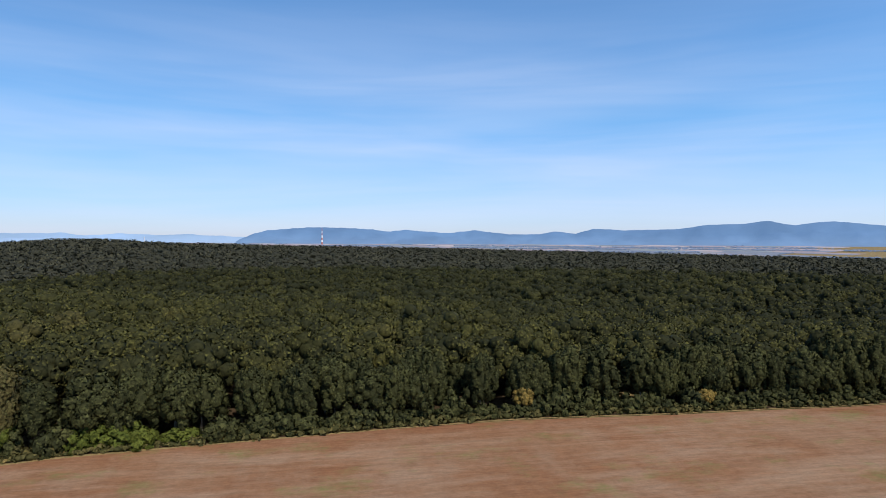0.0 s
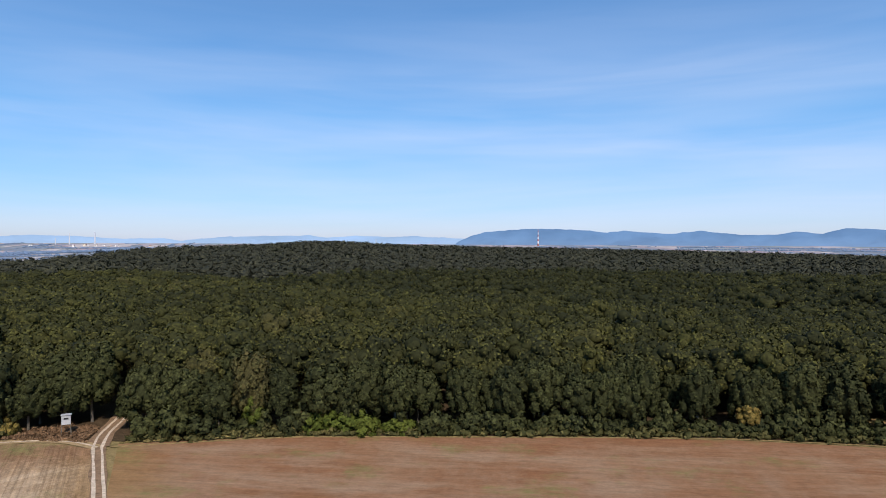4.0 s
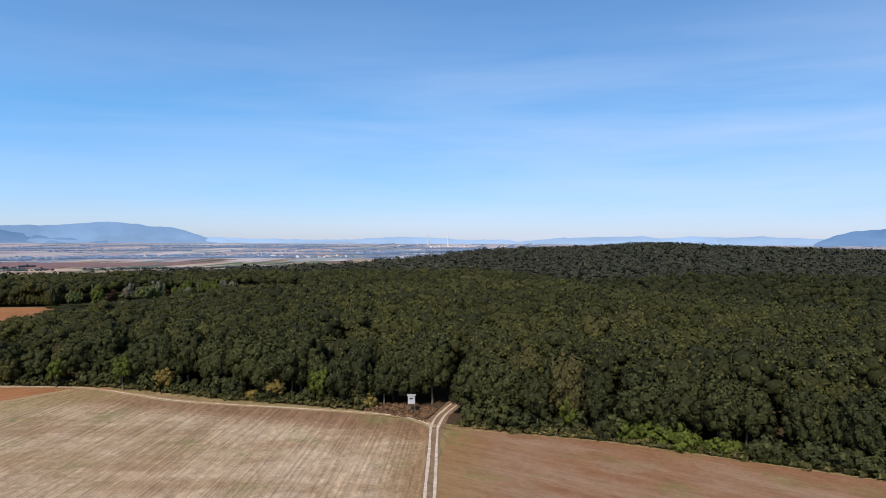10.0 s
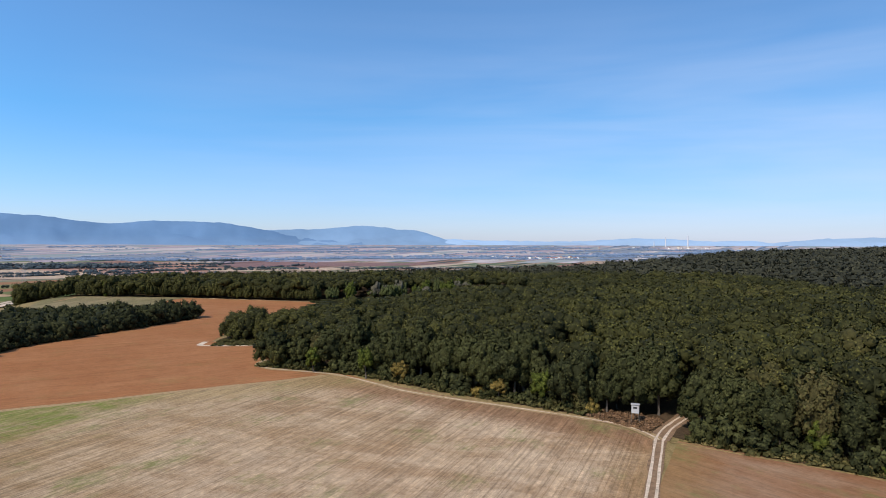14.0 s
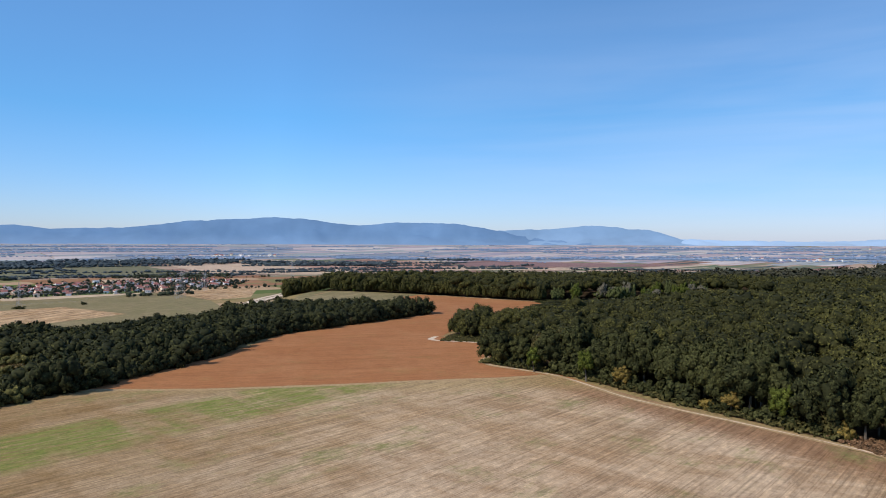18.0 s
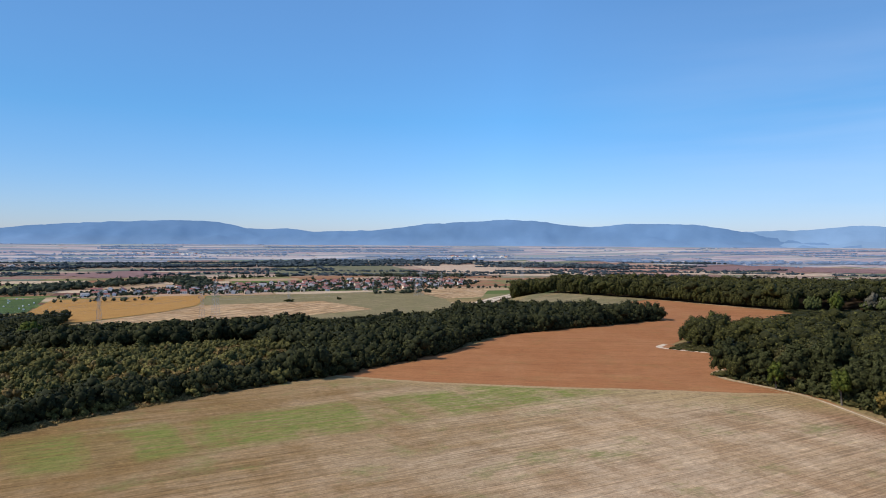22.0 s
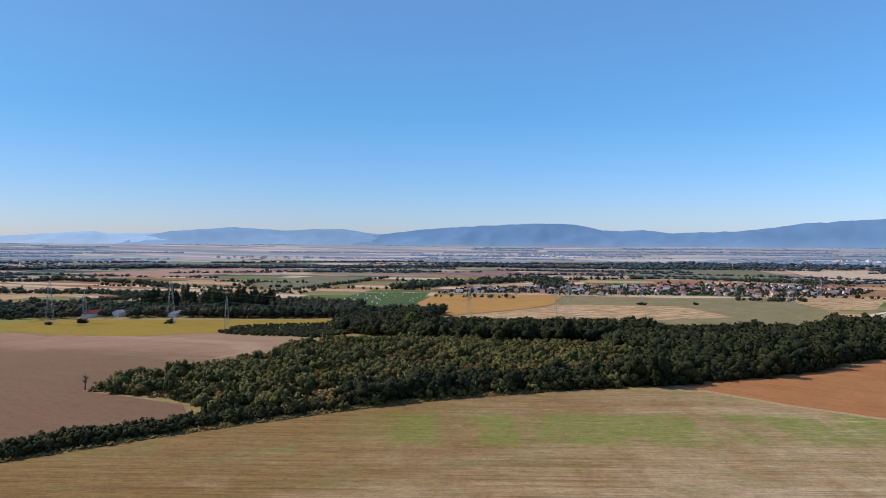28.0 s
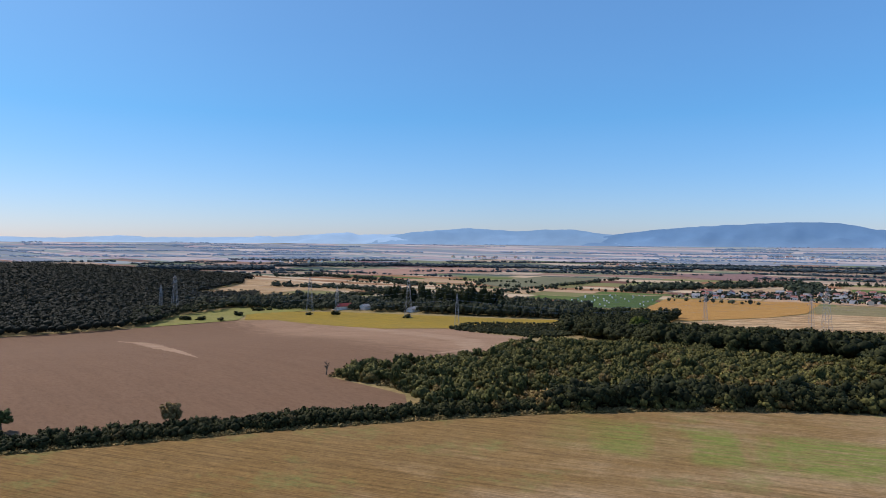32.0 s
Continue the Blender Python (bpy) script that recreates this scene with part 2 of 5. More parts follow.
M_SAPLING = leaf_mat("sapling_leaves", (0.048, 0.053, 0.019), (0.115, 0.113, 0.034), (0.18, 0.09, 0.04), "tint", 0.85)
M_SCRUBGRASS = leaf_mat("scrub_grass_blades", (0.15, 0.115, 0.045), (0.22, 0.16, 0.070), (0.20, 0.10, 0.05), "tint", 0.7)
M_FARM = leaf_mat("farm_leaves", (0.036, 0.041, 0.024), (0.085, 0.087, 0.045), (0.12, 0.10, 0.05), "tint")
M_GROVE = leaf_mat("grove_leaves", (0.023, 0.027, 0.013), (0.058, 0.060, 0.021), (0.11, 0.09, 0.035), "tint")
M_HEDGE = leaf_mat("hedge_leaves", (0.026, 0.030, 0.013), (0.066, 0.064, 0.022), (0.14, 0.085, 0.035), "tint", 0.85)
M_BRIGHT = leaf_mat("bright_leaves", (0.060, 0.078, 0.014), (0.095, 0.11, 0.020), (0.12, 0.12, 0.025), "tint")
M_BARK = plain("bark", (0.13, 0.11, 0.085), 0.95, 0, 0.3, 3.0)
M_GROUND = field_mat("meadow_ground", (0.26, 0.19, 0.085), (0.31, 0.225, 0.11), (0.20, 0.165, 0.06), 30, 4.0, 0.4, 0.2)
M_STUBBLE = field_mat("pale_stubble", (0.395, 0.282, 0.170), (0.475, 0.357, 0.235), (0.275, 0.168, 0.086), 46, 0.95, 0.85, 0.5, drift=((0.15, -0.98), -25, 85, (0.165, 0.090, 0.022)), swath=((0.707, 0.707), -134, 10, (-0.707, 0.707), -5, 128), rough=0.9, cross=0.8,
                      headlands=(((0.711, 0.703), -10, -3, (0.27, 0.165, 0.075), 0.7), ((-0.483, 0.876), 122, 130, (0.235, 0.132, 0.07), 0.85), ((-1.0, 0.0), 167, 176, (0.33, 0.24, 0.11), 0.6), ((-0.707, -0.707), 50, 112, (0.265, 0.190, 0.092), 0.25)))
M_RED = field_mat("reddish_stubble", (0.232, 0.108, 0.050), (0.262, 0.142, 0.074), (0.36, 0.255, 0.165), -12, 1.8, 0.75, 0.14, rough=0.6, cross=0.35, headlands=(((0.711, 0.703), 12, 3, (0.28, 0.17, 0.07), 0.6), ((-0.28, 0.96), 122, 134, (0.235, 0.100, 0.045), 0.7)))
M_ORANGE = field_mat("orange_soil", (0.315, 0.135, 0.054), (0.345, 0.160, 0.070), (0.265, 0.108, 0.042), 80, 5.0, 0.25, 0.12, rough=0.5, cross=0.3)
M_BROWN = field_mat("brown_ploughed_soil", (0.235, 0.140, 0.084), (0.275, 0.17, 0.105), (0.33, 0.22, 0.145), 75, 9.0, 0.0, 0.1, drift=((1.0, 0.0), -135, -95, (0.160, 0.093, 0.055)), rough=0.5, cross=0.3)
M_YELLOW = field_mat("yellow_crop", (0.30, 0.20, 0.03), (0.28, 0.19, 0.04), (0.21, 0.165, 0.035), 60, 5.0, 0.3, 0.2)
M_GREEN = field_mat("green_crop", (0.065, 0.105, 0.035), (0.085, 0.12, 0.04), (0.055, 0.085, 0.03), 20, 6.0, 0, 0.15)
M_WHEAT = field_mat("ripe_field", (0.38, 0.205, 0.06), (0.41, 0.23, 0.075), (0.34, 0.185, 0.055), 20, 6.0, 0.0, 0.1)
M_MEADOW = field_mat("meadow", (0.22, 0.21, 0.06), (0.25, 0.22, 0.08), (0.19, 0.19, 0.05), 20, 6.0, 0, 0.15)
M_OLIVE = field_mat("olive_grass", (0.195, 0.168, 0.085), (0.25, 0.20, 0.11), (0.155, 0.145, 0.065), 20, 6.0, 0, 0.3)
M_STRAW = field_mat("straw_field", (0.36, 0.235, 0.125), (0.47, 0.34, 0.205), (0.22, 0.135, 0.065), 10, 9.0, 0, 0.9)
M_TRACK = plain("dry_track", (0.57, 0.455, 0.325), 0.95, 0, 0.35, 0.8)
M_DRY = plain("dry_grass", (0.34, 0.235, 0.115), 0.95, 0, 0.3, 1.2)

M_EARTH = plain("brown_earth", (0.225, 0.14, 0.078), 0.95, 0, 0.4, 0.9)
M_DRYGRASS = plain("tall_dry_grass", (0.27, 0.19, 0.075), 0.95, 0, 0.4, 0.8)
M_DRYGRASS_TINT = leaf_mat("dry_grass_blades", (0.19, 0.15, 0.055), (0.24, 0.185, 0.068), (0.28, 0.21, 0.085), "tint")
M_WEEDS = leaf_mat("weeds", (0.050, 0.052, 0.018), (0.10, 0.085, 0.030), (0.20, 0.12, 0.05), "tint")
M_RUSTY_WEED = leaf_mat("rusty_weeds", (0.16, 0.095, 0.05), (0.22, 0.13, 0.07), (0.2, 0.16, 0.06), "tint")
M_HEDGEGRASS = leaf_mat("hedge_grass_blades", (0.17, 0.125, 0.045), (0.25, 0.18, 0.07), (0.27, 0.15, 0.06), "tint", 0.75)
M_RUST = leaf_mat("rusty_leaves", (0.15, 0.12, 0.03), (0.21, 0.14, 0.04), (0.24, 0.12, 0.04), "tint")
M_RUST_TREE = leaf_mat("reddish_leaves", (0.17, 0.13, 0.055), (0.25, 0.17, 0.07), (0.24, 0.15, 0.06), "tint")
M_FLOOR = field_mat("leaf_litter", (0.075, 0.050, 0.028), (0.09, 0.062, 0.036), (0.06, 0.045, 0.024), 30, 4.0, 0.0, 0.2)
M_SHRUB_ONE = leaf_mat("olive_leaves", (0.07, 0.085, 0.03), (0.11, 0.12, 0.04), (0.16, 0.14, 0.05), "tint")
M_GREYLEAF = leaf_mat("greyish_leaves", (0.12, 0.11, 0.075), (0.16, 0.15, 0.11), (0.2, 0.17, 0.12), "tint")
M_PALEWOOD = plain("pale_weathered_boards", (0.44, 0.44, 0.43), 0.8, 0, 0.1, 6.0)
M_DARK = plain("dark_opening", (0.03, 0.03, 0.03), 0.4, 0, 0.1)
M_PLASTER = plain("white_plaster", (0.84, 0.82, 0.78), 0.85, 0, 0.06)
M_PLASTER_WARM = plain("cream_plaster", (0.70, 0.62, 0.48), 0.85, 0, 0.06)
M_PLASTER_HAZE = plain("pale_concrete", (0.55, 0.57, 0.6), 0.9, 0, 0.06)
M_TILE = plain("red_roof_tiles", (0.30, 0.13, 0.105), 0.85, 0, 0.25)
M_BARNRED = plain("red_barn_roof", (0.27, 0.045, 0.038), 0.75, 0, 0.15)
M_TILE_BROWN = plain("brown_roof_tiles", (0.14, 0.085, 0.065), 0.8, 0, 0.25)
M_ROOF_GREY = plain("grey_roof", (0.30, 0.29, 0.28), 0.8, 0, 0.15)
M_BRICK = plain("chimney_brick", (0.30, 0.17, 0.12), 0.9, 0, 0.2)
M_WRAP = plain("white_film", (0.85, 0.85, 0.85), 0.35, 0, 0.04)
M_STEEL = plain("galvanised_steel", (0.33, 0.34, 0.36), 0.6, 0.0, 0.15)
M_MASTRED = plain("mast_red", (0.42, 0.14, 0.10), 0.7, 0, 0.1)


from mathutils.geometry import delaunay_2d_cdt

# ======== ground ========
def smooth01(a, b, x):
    t = np.clip((x - a) / (b - a), 0, 1)
    return t * t * (3 - 2 * t)


def ground(x, y):
    """Height of the land: a plateau, a wooded ridge, a slope down to a plain that climbs to the far hills."""
    x, y = np.asarray(x, float), np.asarray(y, float)
    r, az = np.hypot(x, y), np.degrees(np.arctan2(-x, y))
    az = np.where(az < -120, az + 360, az)
    brow = np.interp(az, [-40, 20, 45, 60, 75, 94, 98, 104, 112, 125, 200], [1150, 1150, 1050, 760, 640, 560, 470, 260, 190, 150, 150])
    width = np.interp(az, [-40, 45, 75, 98, 112, 125, 200], [500, 500, 500, 450, 600, 620, 560])
    ridge = np.interp(az, [-40, -20, 5, 28, 42, 55, 70], [4, 10, 18, 25, 22, 8, 0]) * smooth01(480, 1000, r)
    hollow = 9 * np.exp(-((r - np.interp(az, [-30, -19, 14, 31, 47, 60], [330, 340, 420, 520, 800, 900])) / 100) ** 2) * smooth01(-45, -30, az) * (1 - smooth01(34, 52, az))
    knoll = 5 * np.exp(-((az - 28) / 4) ** 2 - ((r - 1000) / 130) ** 2)
    flat = -47 + 76 * smooth01(1900, 4700, r)
    hill = 34 * np.exp(-((az - 188) / 13) ** 2 - ((r - 1450) / 420) ** 2)
    s = smooth01(brow, brow + width, r)
    return (ridge + knoll - hollow) * (1 - s) + (flat + hill) * s


def mesh_np(name, verts, faces, mat, smooth=False, tint=None, normals=None, spray=None):
    """A mesh from arrays; faces all have the same number of corners."""
    me = bpy.data.meshes.new(name)
    verts, faces = np.ascontiguousarray(verts, np.float32), np.ascontiguousarray(faces, np.int32)
    k = faces.shape[1]
    me.vertices.add(len(verts))
    me.vertices.foreach_set("co", verts.ravel())
    me.loops.add(faces.size)
    me.loops.foreach_set("vertex_index", faces.ravel())
    me.polygons.add(len(faces))
    me.polygons.foreach_set("loop_start", np.arange(0, faces.size, k, dtype=np.int32))
    me.polygons.foreach_set("use_smooth", np.full(len(faces), smooth))
    if tint is not None:
        me.attributes.new("tint", "FLOAT", "POINT").data.foreach_set("value", np.ascontiguousarray(tint, np.float32))
    if spray is not None:
        me.attributes.new("spray", "FLOAT", "POINT").data.foreach_set("value", np.ascontiguousarray(spray, np.float32))
    if normals is not None:
        me.attributes.new("custom_normal", "FLOAT_VECTOR", "POINT").data.foreach_set("vector", np.ascontiguousarray(normals, np.float32).ravel())
    me.materials.append(mat)
    me.update(calc_edges=True)
    return me


def part(name, data, mat, parent, label="", smooth=False):
    """One mesh object under a thing or a part; data is a bmesh or a mesh."""
    if isinstance(data, bmesh.types.BMesh):
        me = bpy.data.meshes.new(name)
        data.to_mesh(me)
        data.free()
        me.materials.append(mat)
        if smooth:
            me.polygons.foreach_set("use_smooth", [True] * len(me.polygons))
    else:
        me = data
    ob = new(name, me)
    ob.parent = parent
    return tagged(ob, label)


def inside(poly, x, y):
    x, y = np.asarray(x, float), np.asarray(y, float)
    c = np.zeros(x.shape, bool)
    for (x0, y0), (x1, y1) in zip(poly, poly[1:] + poly[:1]):
        cross = (y0 > y) != (y1 > y)
        c ^= cross & (x < (x1 - x0) * (y - y0) / ((y1 - y0) if y1 != y0 else 1e-9) + x0)
    return c


def to_line(line, x, y):
    """Distance to an open polyline."""
    x, y = np.asarray(x, float), np.asarray(y, float)
    d = np.full(x.shape, 1e9)
    for (x0, y0), (x1, y1) in zip(line, line[1:]):
        vx, vy = x1 - x0, y1 - y0
        t = np.clip(((x - x0) * vx + (y - y0) * vy) / (vx * vx + vy * vy), 0, 1)
        d = np.minimum(d, np.hypot(x - x0 - t * vx, y - y0 - t * vy))
    return d


def draped(name, poly, lift, step, mat, label, category="field"):
    """A field: its outline laid on the land, cut into a grid so that it follows the slope."""
    cut = []
    for (x0, y0), (x1, y1) in zip(poly, poly[1:] + poly[:1]):
        k = max(1, int(math.hypot(x1 - x0, y1 - y0) / (step * 0.4)))
        cut += [(x0 + (x1 - x0) * q / k, y0 + (y1 - y0) * q / k) for q in range(k)]
    poly = cut
    xs, ys = [p[0] for p in poly], [p[1] for p in poly]
    n = len(poly)
    gx, gy = np.meshgrid(np.arange(min(xs) + step / 2, max(xs), step), np.arange(min(ys) + step / 2, max(ys), step))
    gx, gy = gx.ravel(), gy.ravel()
    ok = inside(poly, gx, gy) & (to_line(poly + poly[:1], gx, gy) > step * 0.3)
    pts = [Vector(p) for p in poly] + [Vector((float(p), float(q))) for p, q in zip(gx[ok], gy[ok])]
    co, _, faces, _, _, _ = delaunay_2d_cdt(pts, [(k, (k + 1) % n) for k in range(n)], [], 1, 1e-4)
    bm = bmesh.new()
    vs = [bm.verts.new((p.x, p.y, float(ground(p.x, p.y)) + lift)) for p in co]
    for f in faces:
        bm.faces.new([vs[k] for k in f])
    for f in bm.faces:
        f.normal_update()
    bmesh.ops.reverse_faces(bm, faces=[f for f in bm.faces if f.normal.z < 0])
    ob = part(name, bm, mat, None, "", True)
    return tagged(ob, label, category, "", "structure")


# one sheet of land out to the horizon
rings = np.concatenate([[0.01], np.geomspace(25, 1600, 170), np.geomspace(1650, 4990, 50)])
turns = np.radians(np.arange(0, 360, 1.0))
gx = (-np.sin(turns)[None] * rings[:, None])
gy = (np.cos(turns)[None] * rings[:, None])
gz = ground(gx, gy) - 0.03 - 0.00025 * rings[:, None]
nr, na = gx.shape
i, j = np.meshgrid(np.arange(nr - 1), np.arange(na), indexing="ij")
a, b, c, d = i * na + j, i * na + (j + 1) % na, (i + 1) * na + (j + 1) % na, (i + 1) * na + j
land = mesh_np("ground", np.stack([gx, gy, gz], -1).reshape(-1, 3), np.stack([a, d, c, b], -1).reshape(-1, 4), M_GROUND, True)
tagged(new("ground", land), "dry grassy ground under fields and woods", "ground", "", "structure")

# outlines of the woods, metres from the first standpoint
EDGE = [(700, 330), (300, 215), (109, 165), (54, 151), (14, 144), (-21, 133), (-68, 117), (-92, 104), (-119, 97), (-152, 78), (-187, 61), (-213, 36)]
FOREST = EDGE + [(-235, 52), (-251, 61), (-279, 30), (-310, 48), (-422, 106), (-441, 104), (-500, 36), (-545, -42), (-548, -80),
                 (-640, -95), (-700, -60), (-690, 230), (-640, 450), (-640, 640), (-560, 1010), (0, 1180), (640, 1000), (900, 700)]
CLEARING = [(-262, 58), (-268, 85), (-300, 135), (-345, 195), (-400, 270), (-470, 250), (-448, 115), (-422, 95), (-310, 40)]
GROVE_EDGE = [(-366, 28), (-286, -41), (-253, -53), (-233, -53), (-180, -75), (-165, -86), (-147, -97), (-120, -109), (-93, -118), (-55, -127)]
INNER = [(-208, -92), (-241, -121), (-262, -155), (-256, -185), (-241, -226), (-251, -262)]     # where the tall trees stop and the scrub begins
GROVE = [(-366, 28), (-286, -41), (-253, -53), (-233, -53), (-180, -75), (-165, -86)] + INNER + [(-255, -300), (-310, -330), (-350, -240), (-365, -150), (-375, -70), (-385, 20)]
SCRUB = [(-165, -86), (-147, -97), (-120, -109), (-93, -118), (-66, -124), (-69, -150), (-66, -165), (-56, -184), (-62, -198), (-119, -208), (-150, -240), (-176, -267)] + INNER[::-1]
BELT = [(-262, -158), (-256, -185), (-241, -226), (-251, -262), (-270, -330), (-325, -425), (-370, -440), (-365, -260), (-355, -170), (-300, -145)]
TAIL = [(-320, -400), (-345, -470), (-420, -570), (-510, -625), (-600, -590), (-510, -515), (-430, -465), (-375, -400)]
HEDGE = [(-92, -122), (-60, -129), (-25, -133.5), (23, -137.5), (70, -140), (120, -138)]

# fields
draped("field_1", [(300, 215), (109, 163), (54, 149), (14, 142), (-21, 132), (-68, 116), (-97, 101), (-71, 71), (-20, 18), (40, 10), (300, 60)], 0.05, 15, M_RED, "reddish dry stubble field with pale patches beside the forest")
draped("field_2", [(-99, 97), (-106, 97), (-120, 93), (-152, 74), (-187, 57), (-198, 44), (-190, 52), (-187, 40), (-185.5, 25), (-183, 6), (-180, -10), (-178, -30), (-176.5, -45), (-177, -60), (-178, -75), (-165, -85), (-147, -95), (-120, -107.5), (-93, -116.5), (-55, -125), (-25, -129.3), (23, -133.5), (120, -132),
                   (120, -40), (40, 10), (-20, 18), (-70, 70)], 0.065, 15, M_STUBBLE, "pale stubble field with drill rows and green patches")
draped("field_3", [(-150, 72), (-190, 58), (-202, 46), (-209, 38), (-217, 38), (-224, 55), (-251, 60), (-275, 27), (-300, 36), (-422, 108), (-441, 106), (-497, 62), (-506, 30), (-478, 12), (-420, 14), (-372, 22), (-286, -41), (-233, -53), (-165, -84), (-150, -40)], 0.03, 20, M_ORANGE, "orange bare field between the woods")
draped("field_4", [(-67, -150), (-56, -184), (-62, -198), (-119, -208), (-176, -267), (-230, -340), (-290, -565), (-230, -600), (-150, -735), (-110, -745), (-7, -708), (103, -680), (250, -650), (250, -140), (120, -143), (25, -143), (-25, -140), (-62, -136)], 0.06, 10, M_BROWN, "smooth brown ploughed field behind the hedge")
draped("field_5", [(-225, -590), (-300, -560), (-330, -610), (-397, -592), (-455, -610), (-400, -650), (-307, -735), (-238, -796), (-163, -824), (-128, -800), (-118, -750), (-150, -735)], 0.2, 20, M_YELLOW, "yellow ripe crop under the pylons")
draped("field_6", [(-376, 18), (-420, 14), (-478, 12), (-506, 30), (-552, -45), (-560, -95), (-480, -190), (-430, -130), (-385, -20)], 0.15, 20, M_OLIVE, "olive grassland behind the grove")
draped("field_7", [(-430, -130), (-560, -95), (-640, -110), (-1000, -260), (-1194, -350), (-902, -631), (-800, -553), (-640, -400), (-480, -250)], 0.15, 25, M_OLIVE, "olive grassland sloping to the village")
draped("field_8", [(-500, -500), (-612, -413), (-819, -310), (-909, -426), (-792, -553), (-706, -542), (-558, -548)], 0.16, 25, M_STRAW, "pale straw slope with cut rows under the pylons")
draped("field_9", [(-560, -560), (-706, -545), (-792, -560), (-955, -655), (-793, -808), (-639, -688)], 0.16, 25, M_WHEAT, "ochre orange crop field in front of the village")
draped("field_10", [(-515, -750), (-587, -822), (-722, -919), (-824, -850), (-645, -694)], 0.2, 25, M_GREEN, "dark green field strewn with white bales")
draped("field_11", [(-1010, -265), (-1060, -215), (-1291, -248), (-1270, -330), (-1150, -365)], 0.16, 25, M_STRAW, "pale straw field below the village")
draped("field_12", [(-7, -710), (-110, -748), (-128, -800), (-235, -830), (-235, -885), (-129, -885), (-50, -805)], 0.2, 20, M_MEADOW, "light green meadow beside the pylons")

draped("field_13", [(-80, -1057), (-114, -1116), (-200, -1304), (-224, -1458), (-349, -1372), (-418, -1206), (-390, -1124), (-276, -1156), (-220, -1099), (-158, -1052)], 0.4, 30, M_STRAW, "pale straw field behind the hill wood")
# large fields of the plain
M_PLAIN_GREEN = field_mat("grey_green_field", (0.125, 0.135, 0.075), (0.15, 0.15, 0.09), (0.20, 0.165, 0.11), 30, 20.0, 0.0, 0.3, rough=0.4)
M_PLAIN_CREAM = field_mat("cream_stubble", (0.43, 0.325, 0.23), (0.48, 0.37, 0.27), (0.38, 0.27, 0.19), 30, 20.0, 0.0, 0.3, rough=0.4)
M_PLAIN_RED = field_mat("pinkish_ploughed_soil", (0.29, 0.165, 0.125), (0.33, 0.20, 0.15), (0.38, 0.26, 0.19), 30, 20.0, 0.0, 0.3, rough=0.4)
M_PLAIN_PLUM = field_mat("purplish_ploughed_soil", (0.19, 0.115, 0.11), (0.22, 0.135, 0.125), (0.25, 0.165, 0.145), 30, 20.0, 0.0, 0.3, rough=0.4)
for number, (outline, mat, label) in enumerate((
        ([(-2109, -1176), (-2296, -848), (-1946, -578), (-1759, -649), (-1600, -817), (-1510, -841)], M_PLAIN_GREEN, "large grey-green field behind the village"),
        ([(-2312, -752), (-2419, -444), (-2027, -85), (-1788, -194), (-1820, -466)], M_PLAIN_CREAM, "large cream stubble field behind the village"),
        ([(-2488, -457), (-2630, 65), (-2519, 200), (-1959, 157), (-1957, -82)], M_PLAIN_RED, "large pinkish ploughed field on the plain"),
        ([(-2482, 252), (-2619, 468), (-2288, 1090), (-2233, 793), (-2304, 274)], M_PLAIN_PLUM, "large purplish ploughed field on the plain"),
        ([(-2236, 178), (-2213, 397), (-2144, 685), (-2053, 548), (-2080, 166)], M_PLAIN_CREAM, "pale stubble field on the plain"),
        ([(-594, -1991), (-1108, -1981), (-1040, -1719), (-554, -1651)], M_PLAIN_RED, "wide pinkish brown field beyond the farm"),
        ([(-700, -1298), (-991, -1464), (-1082, -1322), (-659, -1084)], M_PLAIN_GREEN, "grey-green field beyond the farm"),
        ([(-1400, -1463), (-1668, -1357), (-1516, -1131), (-1306, -1172)], M_PLAIN_PLUM, "dark ploughed field beyond the farm"))):
    draped("field_%d" % (14 + number), outline, 0.9, 70, mat, label)

draped("forest_floor", FOREST, 0.035, 30, M_FLOOR, "dark leaf litter under the forest trees", "forest floor")

# ======== woods ========
def ico(sub):
    bm = bmesh.new()
    bmesh.ops.create_icosphere(bm, subdivisions=sub, radius=1)
    v = np.array([x.co[:] for x in bm.verts])
    f = np.array([[q.index for q in p.verts] for p in bm.faces])
    bm.free()
    return v, f


ICO = {k: ico(k) for k in (1, 2, 3)}


def lumps(v, rng, amount, freq):
    """Uneven radius over a sphere of directions."""
    off = rng.uniform(-50, 50, 3)
    return np.array([1 + amount * noise.fractal(Vector(p * freq + off), 0.6, 2.0, 3) for p in v])


def unit(v):
    return v / np.maximum(np.linalg.norm(v, axis=1), 1e-9)[:, None]


